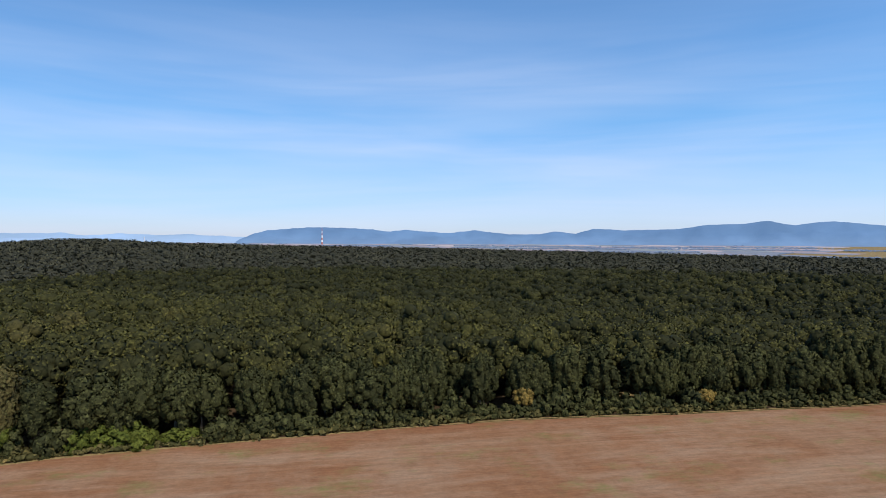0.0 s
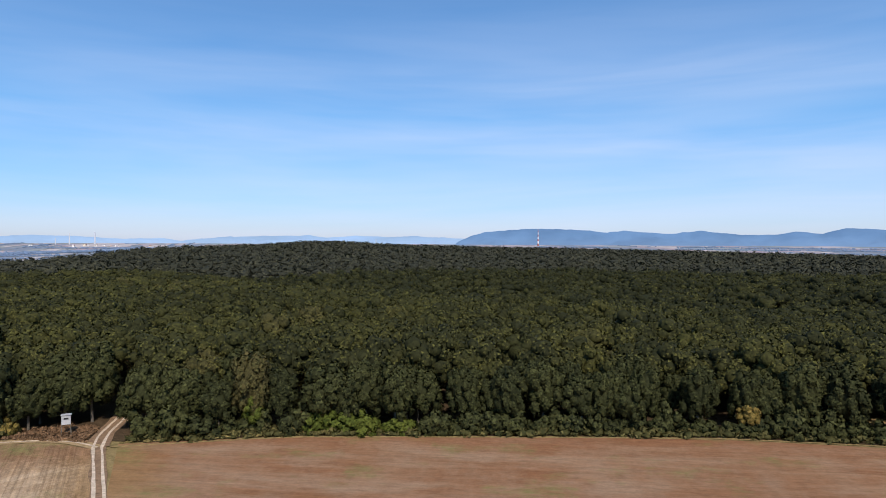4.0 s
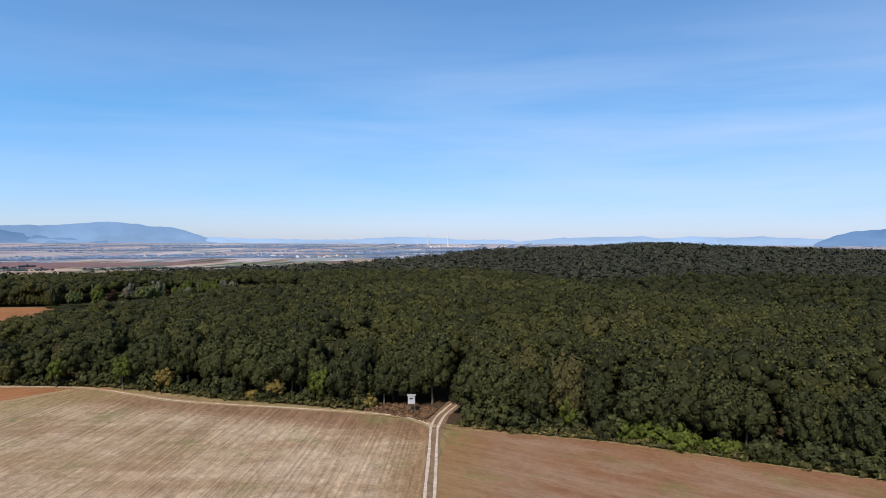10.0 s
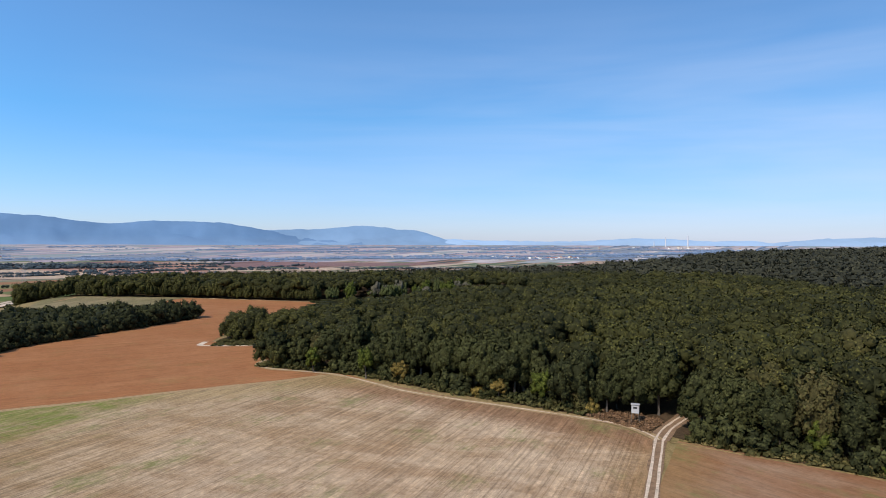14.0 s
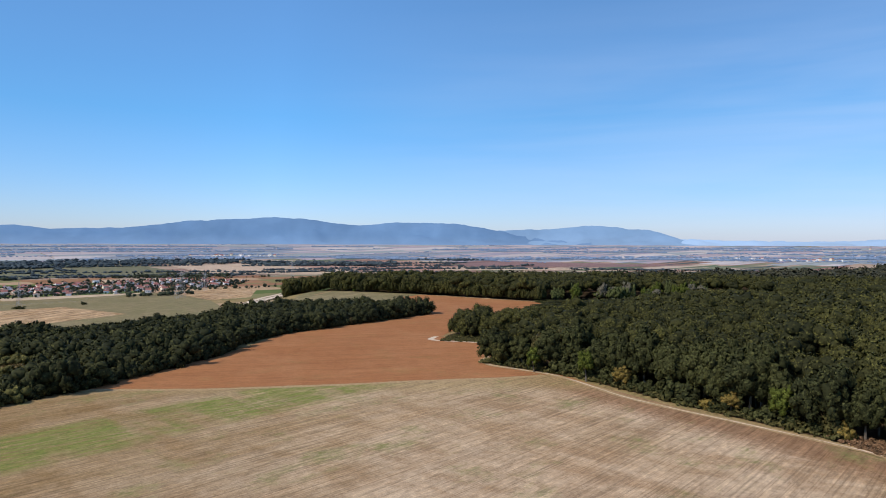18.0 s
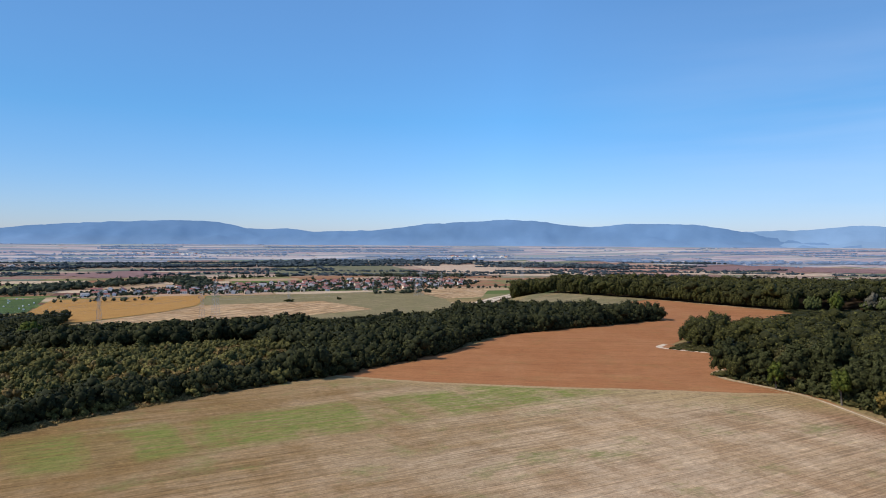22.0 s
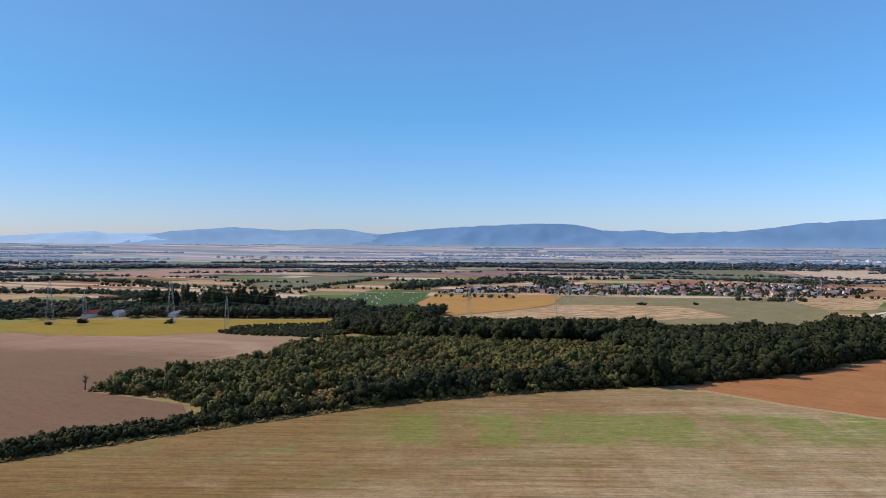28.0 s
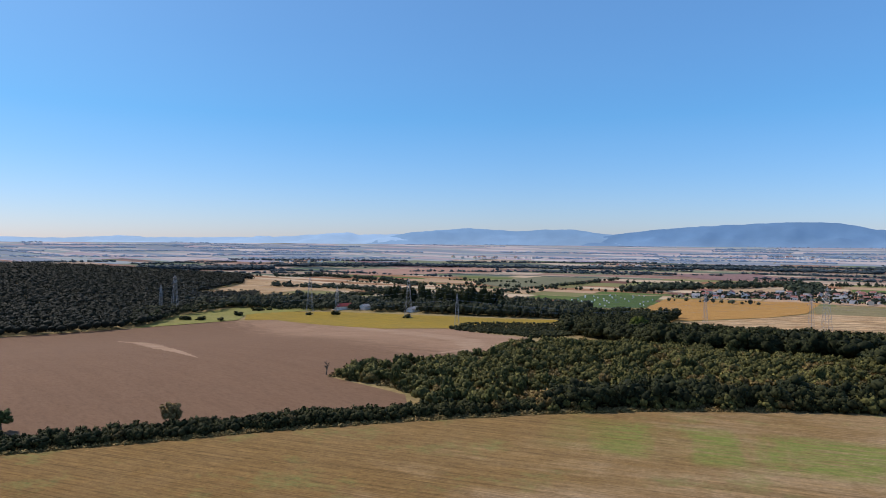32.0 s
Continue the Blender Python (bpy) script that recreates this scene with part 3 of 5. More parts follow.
def crown(seed, rx, rz, cz, cards, size, core=2, clumps=22, puff=1, loose=0.0, stray=0.3):
    """Crown: a core set with rounded clumps and small leaf sprays on them. Returns triangles, soft normals, and 1 on leaf sprays."""
    rng = np.random.default_rng(seed)
    v, f = ICO[core]
    shape = np.array([rx * rng.uniform(0.88, 1.12), rx * rng.uniform(0.88, 1.12), rz])
    lean = np.array([*rng.uniform(-0.12, 0.12, 2) * rz, 0])
    rad = lumps(v, rng, 0.2, 1.6)
    vs = [v * rad[:, None] * shape * (0.74 - 0.3 * loose) + lean * v[:, 2:3] + [0, 0, cz]]
    ns = [unit(v / shape)]
    fs, base = [f], len(v)
    # clump centres spread evenly over the crown, none right underneath
    g = np.arange(clumps) + rng.uniform(0, 1)
    h = 1 - (g + 0.5) / (clumps + 1) * 1.72
    a = g * 2.39996 + rng.uniform(-0.3, 0.3, clumps)
    flat = np.sqrt(np.clip(1 - h * h, 0, 1))
    c = np.stack([np.cos(a) * flat, np.sin(a) * flat, h], -1) * rng.uniform(0.58 - 0.2 * loose, 0.84 + 0.25 * loose, clumps)[:, None]
    size_c = rng.uniform(0.8, 1.25, clumps) * min(0.55, 1.45 / math.sqrt(clumps))
    if puff:
        pv, pf = ICO[puff]
        for k in range(clumps):
            q = c[k] + pv * size_c[k] * 0.82 * lumps(pv, rng, 0.22, 2.0)[:, None]
            vs.append(q * shape + lean * q[:, 2:3] + [0, 0, cz])
            ns.append(unit(pv / shape + 0.35 * c[k] / shape))
            fs.append(pf + base)
            base += len(pv)
    if cards:
        n = cards
        k = rng.integers(0, clumps, n)
        p = unit(rng.normal(size=(n, 3)) + c[k] * 1.2 + [0, 0, 0.25])
        out = c[k] + p * (size_c[k] * rng.uniform(0.74, 1.14, n))[:, None]
        out = out * shape + lean * out[:, 2:3] + [0, 0, cz]
        nrm = unit(p + rng.normal(size=(n, 3)) * 0.55)
        t1 = unit(np.cross(nrm, rng.normal(size=(n, 3))))
        t2 = np.cross(nrm, t1)
        s = size * rng.uniform(0.6, 1.25, n)[:, None]
        vs.append(np.stack([out - t1 * s * 0.56 - t2 * s * 0.36, out + t1 * s * 0.56 - t2 * s * 0.36, out + t2 * s * 0.68], 1).reshape(-1, 3))
        soft_n = unit(unit(p / shape) * 0.8 + unit(c[k] / shape) * 0.35 + nrm * stray)
        ns.append(np.repeat(soft_n, 3, axis=0))
        fs.append(base + np.arange(n)[:, None] * 3 + [0, 1, 2])
    verts = np.concatenate(vs)
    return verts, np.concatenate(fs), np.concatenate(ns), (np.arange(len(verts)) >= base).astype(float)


def trunk_mesh(name, seed, height, radius, limbs=5):
    """Tapered trunk with limbs."""
    rng = np.random.default_rng(seed)
    bm = bmesh.new()

    def tube(p0, p1, r0, r1, sides=7):
        p0, p1 = Vector(p0), Vector(p1)
        q = (p1 - p0).to_track_quat("Z", "Y")
        ring = [[bm.verts.new(p + q @ Vector((r * math.cos(k * 2 * math.pi / sides), r * math.sin(k * 2 * math.pi / sides), 0))) for k in range(sides)] for p, r in ((p0, r0), (p1, r1))]
        for k in range(sides):
            bm.faces.new((ring[0][k], ring[0][(k + 1) % sides], ring[1][(k + 1) % sides], ring[1][k]))
    bend = Vector((*rng.uniform(-0.4, 0.4, 2), height * 0.5))
    tube((0, 0, -0.3), bend, radius * 1.25, radius * 0.8)
    tube(bend, (bend.x * 0.5, bend.y * 0.5, height), radius * 0.8, radius * 0.25)
    for k in range(limbs):
        a = k * 2.4 + rng.uniform(0, 1)
        z = height * rng.uniform(0.35, 0.75)
        ln = height * rng.uniform(0.18, 0.3)
        tube((bend.x * 0.7, bend.y * 0.7, z), (bend.x + math.cos(a) * ln, bend.y + math.sin(a) * ln, z + ln * 0.8), radius * 0.4, radius * 0.1, 5)
    me = bpy.data.meshes.new(name)
    bm.to_mesh(me)
    bm.free()
    me.materials.append(M_BARK)
    return me


def scatter(poly, gap, seed, keep=None):
    """Points strewn over an outline, about gap apart."""
    rng = np.random.default_rng(seed)
    xs, ys = [p[0] for p in poly], [p[1] for p in poly]
    x, y = np.meshgrid(np.arange(min(xs), max(xs), gap), np.arange(min(ys), max(ys), gap * 0.87))
    x = x + (np.arange(x.shape[0]) % 2)[:, None] * gap * 0.5
    x, y = (x + rng.uniform(-0.33, 0.33, x.shape) * gap).ravel(), (y + rng.uniform(-0.33, 0.33, y.shape) * gap).ravel()
    ok = inside(poly, x, y)
    x, y = x[ok], y[ok]
    if keep is not None:
        ok = keep(x, y)
        x, y = x[ok], y[ok]
    return x, y


def stature(x, y):
    """Trees stand lower at the western corner of the forest, and low in the young plantation behind it."""
    az, r = np.degrees(np.arctan2(-x, y)), np.hypot(x, y)
    young = np.clip((39.2 - r * np.interp(az, [63, 75.4, 80], [0.0643, 0.0939, 0.1066])) / 15, 0.12, 1)
    low = np.where(inside(CLEARING, x, y), young, 1.0)
    return np.minimum(1 - 0.25 * np.exp(-(to_line(FOREST[12:16], x, y) / 40) ** 2), low)


def beyond(x, y):
    """0 on the near rise of the forest, 1 past the hollow, where the trees are coloured darker."""
    az, r = np.degrees(np.arctan2(-x, y)), np.hypot(x, y)
    line = np.interp(az, [-45, -19, 14, 31, 47, 60], [215, 235, 310, 410, 720, 1500])
    return smooth01(line, line * 1.15, r)


def many(name, protos, x, y, seed, mat, label, category, lo=0.8, hi=1.15, sink=0.0, smooth=True, tints=None):
    """All the plants of a wood that nobody could count, joined into one object."""
    rng = np.random.default_rng(seed)
    z = ground(x, y) - sink
    which = rng.integers(0, len(protos), len(x))
    ang, sc = rng.uniform(0, 2 * math.pi, len(x)), rng.uniform(lo, hi, len(x))
    sz = sc * rng.uniform(0.9, 1.1, len(x)) * (stature(x, y) if name.startswith("forest") else 1.0)
    stand = np.array([noise.fractal(Vector((px * 0.014, py * 0.014, seed)), 0.7, 2, 3) for px, py in zip(x, y)])
    tint = np.clip(rng.beta(1.5, 1.8, len(x)) * 0.85 + 0.05 + 0.28 * stand + 0.4 * np.exp(-((x + 276) / 45) ** 2 - ((y - 356) / 60) ** 2), 0, 0.97)
    if name.startswith("forest"):
        tint = np.clip(tint - 0.34 * beyond(x, y), 0.02, 0.97)
    vs, fs, ts, ns, ws, base = [], [], [], [], [], 0
    for k, (pv, pf, pn, pw) in enumerate(protos):
        m = which == k
        n = int(m.sum())
        if not n:
            continue
        ca, sa_ = np.cos(ang[m])[:, None], np.sin(ang[m])[:, None]
        v = np.stack([(pv[:, 0] * ca - pv[:, 1] * sa_) * sc[m][:, None] + x[m][:, None], (pv[:, 0] * sa_ + pv[:, 1] * ca) * sc[m][:, None] + y[m][:, None],
                      pv[:, 2] * sz[m][:, None] + z[m][:, None]], -1)
        vs.append(v.reshape(-1, 3))
        ns.append(np.stack([pn[:, 0] * ca - pn[:, 1] * sa_, pn[:, 0] * sa_ + pn[:, 1] * ca, pn[:, 2] + 0 * ca], -1).reshape(-1, 3))
        fs.append((pf[None] + (base + np.arange(n) * len(pv))[:, None, None]).reshape(-1, 3))
        ts.append(np.repeat(tint[m], len(pv)))
        ws.append(np.tile(pw, n))
        base += n * len(pv)
    me = mesh_np(name, np.concatenate(vs), np.concatenate(fs), mat, smooth, np.concatenate(ts), np.concatenate(ns), np.concatenate(ws))
    return tagged(new(name, me), label, category, "", "stuff")


PATH_IN = [(-99, 98), (-104, 104), (-112, 118), (-120, 129), (-126, 137), (-134, 150)]
TRACK_GAP = 1.8
# front rows of the forest, each tree a thing
protos = []
for k in range(10):
    v, f, nn, ww_ = crown(100 + k, (4.9, 5.8, 4.3, 5.2, 4.0)[k % 5], (7.2, 6.6, 7.6, 6.2, 6.8)[k % 5], (8.2, 7.8, 8.8, 7.6, 8.0)[k % 5], 3200, 0.56, 2, 38, 1, 0.25)
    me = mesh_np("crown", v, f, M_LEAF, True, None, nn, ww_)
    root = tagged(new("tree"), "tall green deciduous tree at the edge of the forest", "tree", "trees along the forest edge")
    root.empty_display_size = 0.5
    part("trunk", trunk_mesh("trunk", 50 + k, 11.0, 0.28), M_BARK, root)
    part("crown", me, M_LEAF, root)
    protos.append(root)


def plant(x, y, k, rng, sc):
    return copy_thing(protos[k], Matrix.LocRotScale((x, y, float(ground(x, y))), Euler((0, 0, rng.uniform(0, 6.28))), (sc, sc, sc * rng.uniform(0.92, 1.1) * float(stature(np.array([x]), np.array([y]))[0]))))


HIDE = (-111, 102)


def clear_of_track(x, y):
    lane_free = to_line(PATH_IN, x, y) > np.where(y < 118, TRACK_GAP + 3.0, TRACK_GAP + 1.6)
    return lane_free & (to_line([(HIDE[0] + 1, HIDE[1] - 1), (HIDE[0] + 9, HIDE[1] - 9)], x, y) > 6.5)


rng = np.random.default_rng(5)
x, y = scatter(FOREST, 6.6, 11, lambda x, y: (to_line(EDGE[1:], x, y) < 13) & (to_line(EDGE[1:], x, y) > 3.0) & clear_of_track(x, y) & (x < 190))
for px, py in zip(x, y):
    ob = plant(px, py, int(rng.integers(0, 10)), rng, rng.uniform(0.74, 1.08))
for root in protos:
    root.location = (400 + 8 * protos.index(root), 268, float(ground(400, 268)))

mid = [crown(200 + k, 4.2 + 0.5 * (k % 3), 4.6, 9.8 + 0.9 * (k % 3), 460, 0.60, 1, 13, 1, 0.15) for k in range(8)]
far = [crown(300 + k, 4.9 + 0.6 * (k % 2), 4.3, 9.0 + 1.0 * (k % 3), 110, 0.95, 1, 5, 1, 0.12) for k in range(7)]
x, y = scatter(FOREST, 7.3, 12, lambda x, y: (to_line(EDGE[1:], x, y) >= 13) & (np.hypot(x, y) < 300) & clear_of_track(x, y) & (to_line(FOREST[11:18], x, y) > 3))
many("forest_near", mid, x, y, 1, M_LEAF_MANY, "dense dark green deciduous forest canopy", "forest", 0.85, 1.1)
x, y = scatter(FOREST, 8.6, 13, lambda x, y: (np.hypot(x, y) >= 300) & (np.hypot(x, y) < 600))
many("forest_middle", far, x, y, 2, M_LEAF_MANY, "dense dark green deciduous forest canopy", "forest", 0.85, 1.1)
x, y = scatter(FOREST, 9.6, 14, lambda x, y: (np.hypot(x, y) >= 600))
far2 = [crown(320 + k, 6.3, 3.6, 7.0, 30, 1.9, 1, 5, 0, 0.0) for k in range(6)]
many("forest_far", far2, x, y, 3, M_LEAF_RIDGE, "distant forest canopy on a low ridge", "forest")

rim_p = [crown(360 + k, 3.2 + 0.5 * (k % 3), 6.0, 6.0, 420, 0.75, 1, 16, 1, 0.3) for k in range(6)]
rim_line = FOREST[11:22]
x, y = scatter(FOREST, 4.6, 15, lambda x, y: to_line(rim_line, x, y) < 8)
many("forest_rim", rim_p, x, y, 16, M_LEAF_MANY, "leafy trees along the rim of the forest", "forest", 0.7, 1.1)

# the grove and the scrub
grove_p = [crown(400 + k, 3.4 + 0.6 * (k % 3), 3.7 + 0.4 * (k % 2), 4.1, 300, 0.72, 1, 11, 1, 0.35) for k in range(8)]
x, y = scatter(GROVE, 5.2, 21, lambda x, y: to_line(GROVE_EDGE, x, y) < 32)
many("grove_front", grove_p, x, y, 4, M_GROVE, "dense dark green grove below the field", "grove", 0.5, 1.15)
x, y = scatter(GROVE, 6.0, 21, lambda x, y: (to_line(GROVE_EDGE, x, y) >= 32) & ~inside(BELT, x, y))
many("grove_back", [crown(420 + k, 3.8 + 0.6 * (k % 3), 3.6, 4.3, 170, 0.9, 1, 8, 1, 0.35) for k in range(8)], x, y, 4, M_GROVE, "dense dark green grove below the field", "grove", 0.7, 1.1)
shrub_p = [crown(500 + k, 1.75, 1.6, 1.2, 100, 0.5, 1, 6, 1, 0.7) for k in range(8)]
sapling_p = [crown(540 + k, 1.5, 2.2, 2.9, 150, 0.5, 1, 9, 1, 1.0) for k in range(6)]
GAPS = ([(-105, -203), (-112, -190), (-131, -175), (-150, -168)], [(-118, -137), (-131, -132), (-150, -120), (-160, -108)], [(-150, -205), (-175, -190), (-190, -175)])


def thicket(x, y, phase):
    """Thickness of the scrub from place to place, thin along the mown lanes."""
    v = np.array([noise.fractal(Vector((px * 0.07, py * 0.07, phase)), 0.8, 2, 4) for px, py in zip(x, y)])
    for g in GAPS:
        v = v - 1.4 * np.exp(-(to_line(g, x, y) / 2.6) ** 2)
    return v


x, y = scatter(SCRUB, 3.1, 22)
den = thicket(x, y, 3.0)
pick = np.random.default_rng(7).uniform(-0.55, 0.75, len(x))
low = (den > pick)
many("scrub", shrub_p, x[low], y[low], 5, M_SHRUB, "loose scrub of olive and rusty bushes", "scrub", 0.5, 1.5)
x, y = scatter(SCRUB, 4.4, 42)
den = thicket(x, y, 9.0)
tall = den > np.random.default_rng(8).uniform(0.15, 1.3, len(x))
many("scrub_saplings", sapling_p, x[tall], y[tall], 14, M_SAPLING, "young trees standing in the scrub", "young trees", 0.45, 1.15)
blade_p = [crown(560 + k, 1.1, 0.35, 0.15, 26, 0.6, 1, 3, 0, 1.0) for k in range(4)]
x, y = scatter(SCRUB, 2.4, 43)
many("scrub_grass", blade_p, x, y, 15, M_SCRUBGRASS, "tall dry grass between the bushes", "grass", 0.6, 1.5)
band = [(px, py + 2.2) for px, py in HEDGE] + [(px, py - 5) for px, py in reversed(HEDGE)]
x, y = scatter(band, 2.0, 23)
many("hedge", shrub_p, x, y, 6, M_HEDGE, "dark green hedge between two fields", "hedge", 0.5, 1.0)
front = GROVE_EDGE[4:9]
x, y = scatter([(px - 1, py - 2) for px, py in front] + [(px - 5, py - 12) for px, py in reversed(front)], 3.4, 38)
many("scrub_front", [crown(580 + k, 2.6 + 0.4 * (k % 3), 2.9, 2.6, 190, 0.55, 1, 10, 1, 0.5) for k in range(6)], x, y, 19, M_GROVE, "tall dense bushes along the front of the scrub", "shrubs", 0.55, 1.15)
rim = GROVE_EDGE[:7]
x, y = scatter([(px, py) for px, py in rim] + [(px - 2, py - 5) for px, py in reversed(rim)], 2.0, 36)
many("grove_rim", shrub_p, x, y, 13, M_HEDGE, "low bushes along the rim of the grove", "shrubs", 0.6, 1.5)
WOOD_B = [(250, -650), (101, -682), (45, -682), (-7, -710), (-40, -770), (-61, -850), (-110, -900), (-177, -1000), (-200, -1160), (-230, -1300), (-256, -1560), (100, -1650), (500, -1650), (500, -700)]
WOOD_GAP = [(-80, -1057), (-114, -1116), (-200, -1304), (-224, -1458), (-349, -1372), (-418, -1206), (-390, -1124), (-276, -1156), (-220, -1099), (-158, -1052)]
x, y = scatter(WOOD_B, 10.0, 24, lambda x, y: ~inside(WOOD_GAP, x, y))
hill_p = [crown(340 + k, 6.0, 4.6, 5.4, 34, 1.5, 1, 5, 0, 0.0) for k in range(6)]
many("hill_wood", hill_p, x, y, 7, M_HILL, "dark wood on a low hill behind the brown field", "forest")


belt_p = [crown(450 + k, 4.2 + 0.6 * (k % 3), 4.0, 5.0, 190, 0.95, 1, 9, 1, 0.4) for k in range(5)]
x, y = scatter(BELT, 6.6, 25)
many("grove_belt", belt_p, x, y, 8, M_GROVE, "tall dark trees behind the scrub", "grove", 0.75, 1.3)
x, y = scatter(TAIL, 7.5, 39)
many("grove_tail", belt_p, x, y, 18, M_GROVE, "dark trees between the grove and the farm wood", "grove", 0.6, 1.5)
BARNS = [(-254, -826), (-282, -815), (-330, -770)]


def clear_of_barns(x, y):
    return np.min([to_line([(bx, by), (bx * 0.95, by * 0.95)], x, y) for bx, by in BARNS], axis=0) > 9


YELLOW_BELT = [(-316, -762), (-408, -668), (-470, -618), (-560, -700), (-500, -812), (-420, -930), (-330, -900)]
x, y = scatter(YELLOW_BELT, 6.5, 26, clear_of_barns)
many("farm_wood", [crown(470 + k, 4.4, 5.4, 5.6, 40, 1.6, 1, 4, 1, 0.3) for k in range(5)], x, y, 9, M_FARM, "mixed wood beside the farm", "grove", 0.6, 1.3)
x, y = scatter([(-60, -930), (-200, -835), (-240, -812), (-316, -762), (-330, -900), (-230, -1000)], 9.5, 27, clear_of_barns)
many("farm_trees", [crown(480 + k, 4.0, 4.0, 4.4, 10, 1.6, 1, 5) for k in range(4)], x, y, 10, M_FARM, "trees and bushes round the farm", "trees", 0.6, 1.5)
x, y = scatter([(-278, -562), (-333, -622), (-400, -590), (-470, -600), (-440, -480), (-341, -430), (-225, -322), (-250, -400)], 5.0, 28)
many("strip_scrub", [crown(520 + k, 2.4, 2.0, 1.6, 6, 1.2, 1, 2) for k in range(5)], x, y, 11, M_HEDGE, "low bushes between the brown and the yellow field", "scrub", 0.4, 1.0)
x, y = scatter([(-7, -712), (-61, -803), (-136, -886), (-420, -1010), (-430, -1040), (-140, -960), (0, -820)], 10, 29)
many("meadow_belt", far2, x, y, 12, M_GROVE, "wooded belt beyond the meadow", "grove", 0.6, 1.0)

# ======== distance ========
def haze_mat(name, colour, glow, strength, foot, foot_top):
    """Backdrop hills: wooded slopes with haze painted as blue colour and glow, paler towards the foot."""
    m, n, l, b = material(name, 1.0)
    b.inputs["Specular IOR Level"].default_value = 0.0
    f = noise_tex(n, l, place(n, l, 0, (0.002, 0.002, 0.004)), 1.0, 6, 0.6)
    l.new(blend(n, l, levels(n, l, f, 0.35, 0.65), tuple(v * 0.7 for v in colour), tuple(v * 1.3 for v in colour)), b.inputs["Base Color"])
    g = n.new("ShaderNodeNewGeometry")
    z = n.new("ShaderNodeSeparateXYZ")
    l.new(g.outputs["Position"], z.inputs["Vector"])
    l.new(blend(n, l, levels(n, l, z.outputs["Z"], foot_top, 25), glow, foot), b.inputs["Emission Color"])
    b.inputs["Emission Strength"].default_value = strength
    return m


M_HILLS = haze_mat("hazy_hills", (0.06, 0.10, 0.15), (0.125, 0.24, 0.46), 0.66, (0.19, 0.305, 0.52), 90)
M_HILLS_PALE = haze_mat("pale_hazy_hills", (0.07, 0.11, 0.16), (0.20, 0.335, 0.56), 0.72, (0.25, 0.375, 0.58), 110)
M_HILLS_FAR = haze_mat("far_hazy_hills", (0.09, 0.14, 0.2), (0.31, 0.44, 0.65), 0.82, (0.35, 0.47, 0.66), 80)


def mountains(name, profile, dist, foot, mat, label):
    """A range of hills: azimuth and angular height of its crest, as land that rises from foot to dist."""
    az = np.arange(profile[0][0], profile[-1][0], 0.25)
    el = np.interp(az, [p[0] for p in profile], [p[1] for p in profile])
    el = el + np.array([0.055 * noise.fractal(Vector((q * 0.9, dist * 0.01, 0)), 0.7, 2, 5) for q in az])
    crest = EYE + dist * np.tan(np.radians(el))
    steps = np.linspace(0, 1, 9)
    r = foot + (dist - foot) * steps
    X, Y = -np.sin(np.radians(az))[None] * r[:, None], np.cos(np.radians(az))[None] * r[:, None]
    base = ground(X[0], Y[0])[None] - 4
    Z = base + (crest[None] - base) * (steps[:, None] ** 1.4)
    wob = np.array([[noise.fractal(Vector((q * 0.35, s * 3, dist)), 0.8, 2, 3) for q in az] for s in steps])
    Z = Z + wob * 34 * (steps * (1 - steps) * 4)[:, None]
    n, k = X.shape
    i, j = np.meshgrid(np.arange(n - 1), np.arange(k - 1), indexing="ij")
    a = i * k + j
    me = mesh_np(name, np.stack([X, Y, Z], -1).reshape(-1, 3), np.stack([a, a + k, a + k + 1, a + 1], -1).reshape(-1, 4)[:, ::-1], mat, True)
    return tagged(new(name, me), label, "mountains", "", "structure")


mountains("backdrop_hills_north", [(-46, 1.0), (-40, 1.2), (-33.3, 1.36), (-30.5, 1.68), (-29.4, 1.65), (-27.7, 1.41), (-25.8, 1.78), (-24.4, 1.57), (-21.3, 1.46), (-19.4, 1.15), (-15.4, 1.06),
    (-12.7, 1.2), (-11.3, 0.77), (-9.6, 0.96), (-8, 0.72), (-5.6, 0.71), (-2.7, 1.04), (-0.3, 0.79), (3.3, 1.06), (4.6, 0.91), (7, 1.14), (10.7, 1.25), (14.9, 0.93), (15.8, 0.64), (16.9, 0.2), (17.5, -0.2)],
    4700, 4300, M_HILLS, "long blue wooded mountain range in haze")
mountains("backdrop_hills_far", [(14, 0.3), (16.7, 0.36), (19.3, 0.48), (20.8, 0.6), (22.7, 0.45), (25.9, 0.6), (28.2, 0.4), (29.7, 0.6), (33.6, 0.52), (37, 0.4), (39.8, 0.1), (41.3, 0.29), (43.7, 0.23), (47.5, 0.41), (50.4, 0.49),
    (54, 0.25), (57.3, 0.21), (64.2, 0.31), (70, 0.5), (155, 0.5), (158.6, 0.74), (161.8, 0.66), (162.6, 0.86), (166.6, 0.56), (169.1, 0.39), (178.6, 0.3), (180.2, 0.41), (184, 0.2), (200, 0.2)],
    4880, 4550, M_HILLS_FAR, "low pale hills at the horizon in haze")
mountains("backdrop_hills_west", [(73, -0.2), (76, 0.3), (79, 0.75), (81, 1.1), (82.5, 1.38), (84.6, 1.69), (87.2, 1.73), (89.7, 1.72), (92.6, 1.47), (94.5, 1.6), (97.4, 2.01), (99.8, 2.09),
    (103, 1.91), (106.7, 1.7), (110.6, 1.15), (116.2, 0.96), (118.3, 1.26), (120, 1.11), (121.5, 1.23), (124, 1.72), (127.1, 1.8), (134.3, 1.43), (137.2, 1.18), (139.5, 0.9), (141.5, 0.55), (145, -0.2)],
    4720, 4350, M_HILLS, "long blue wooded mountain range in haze")
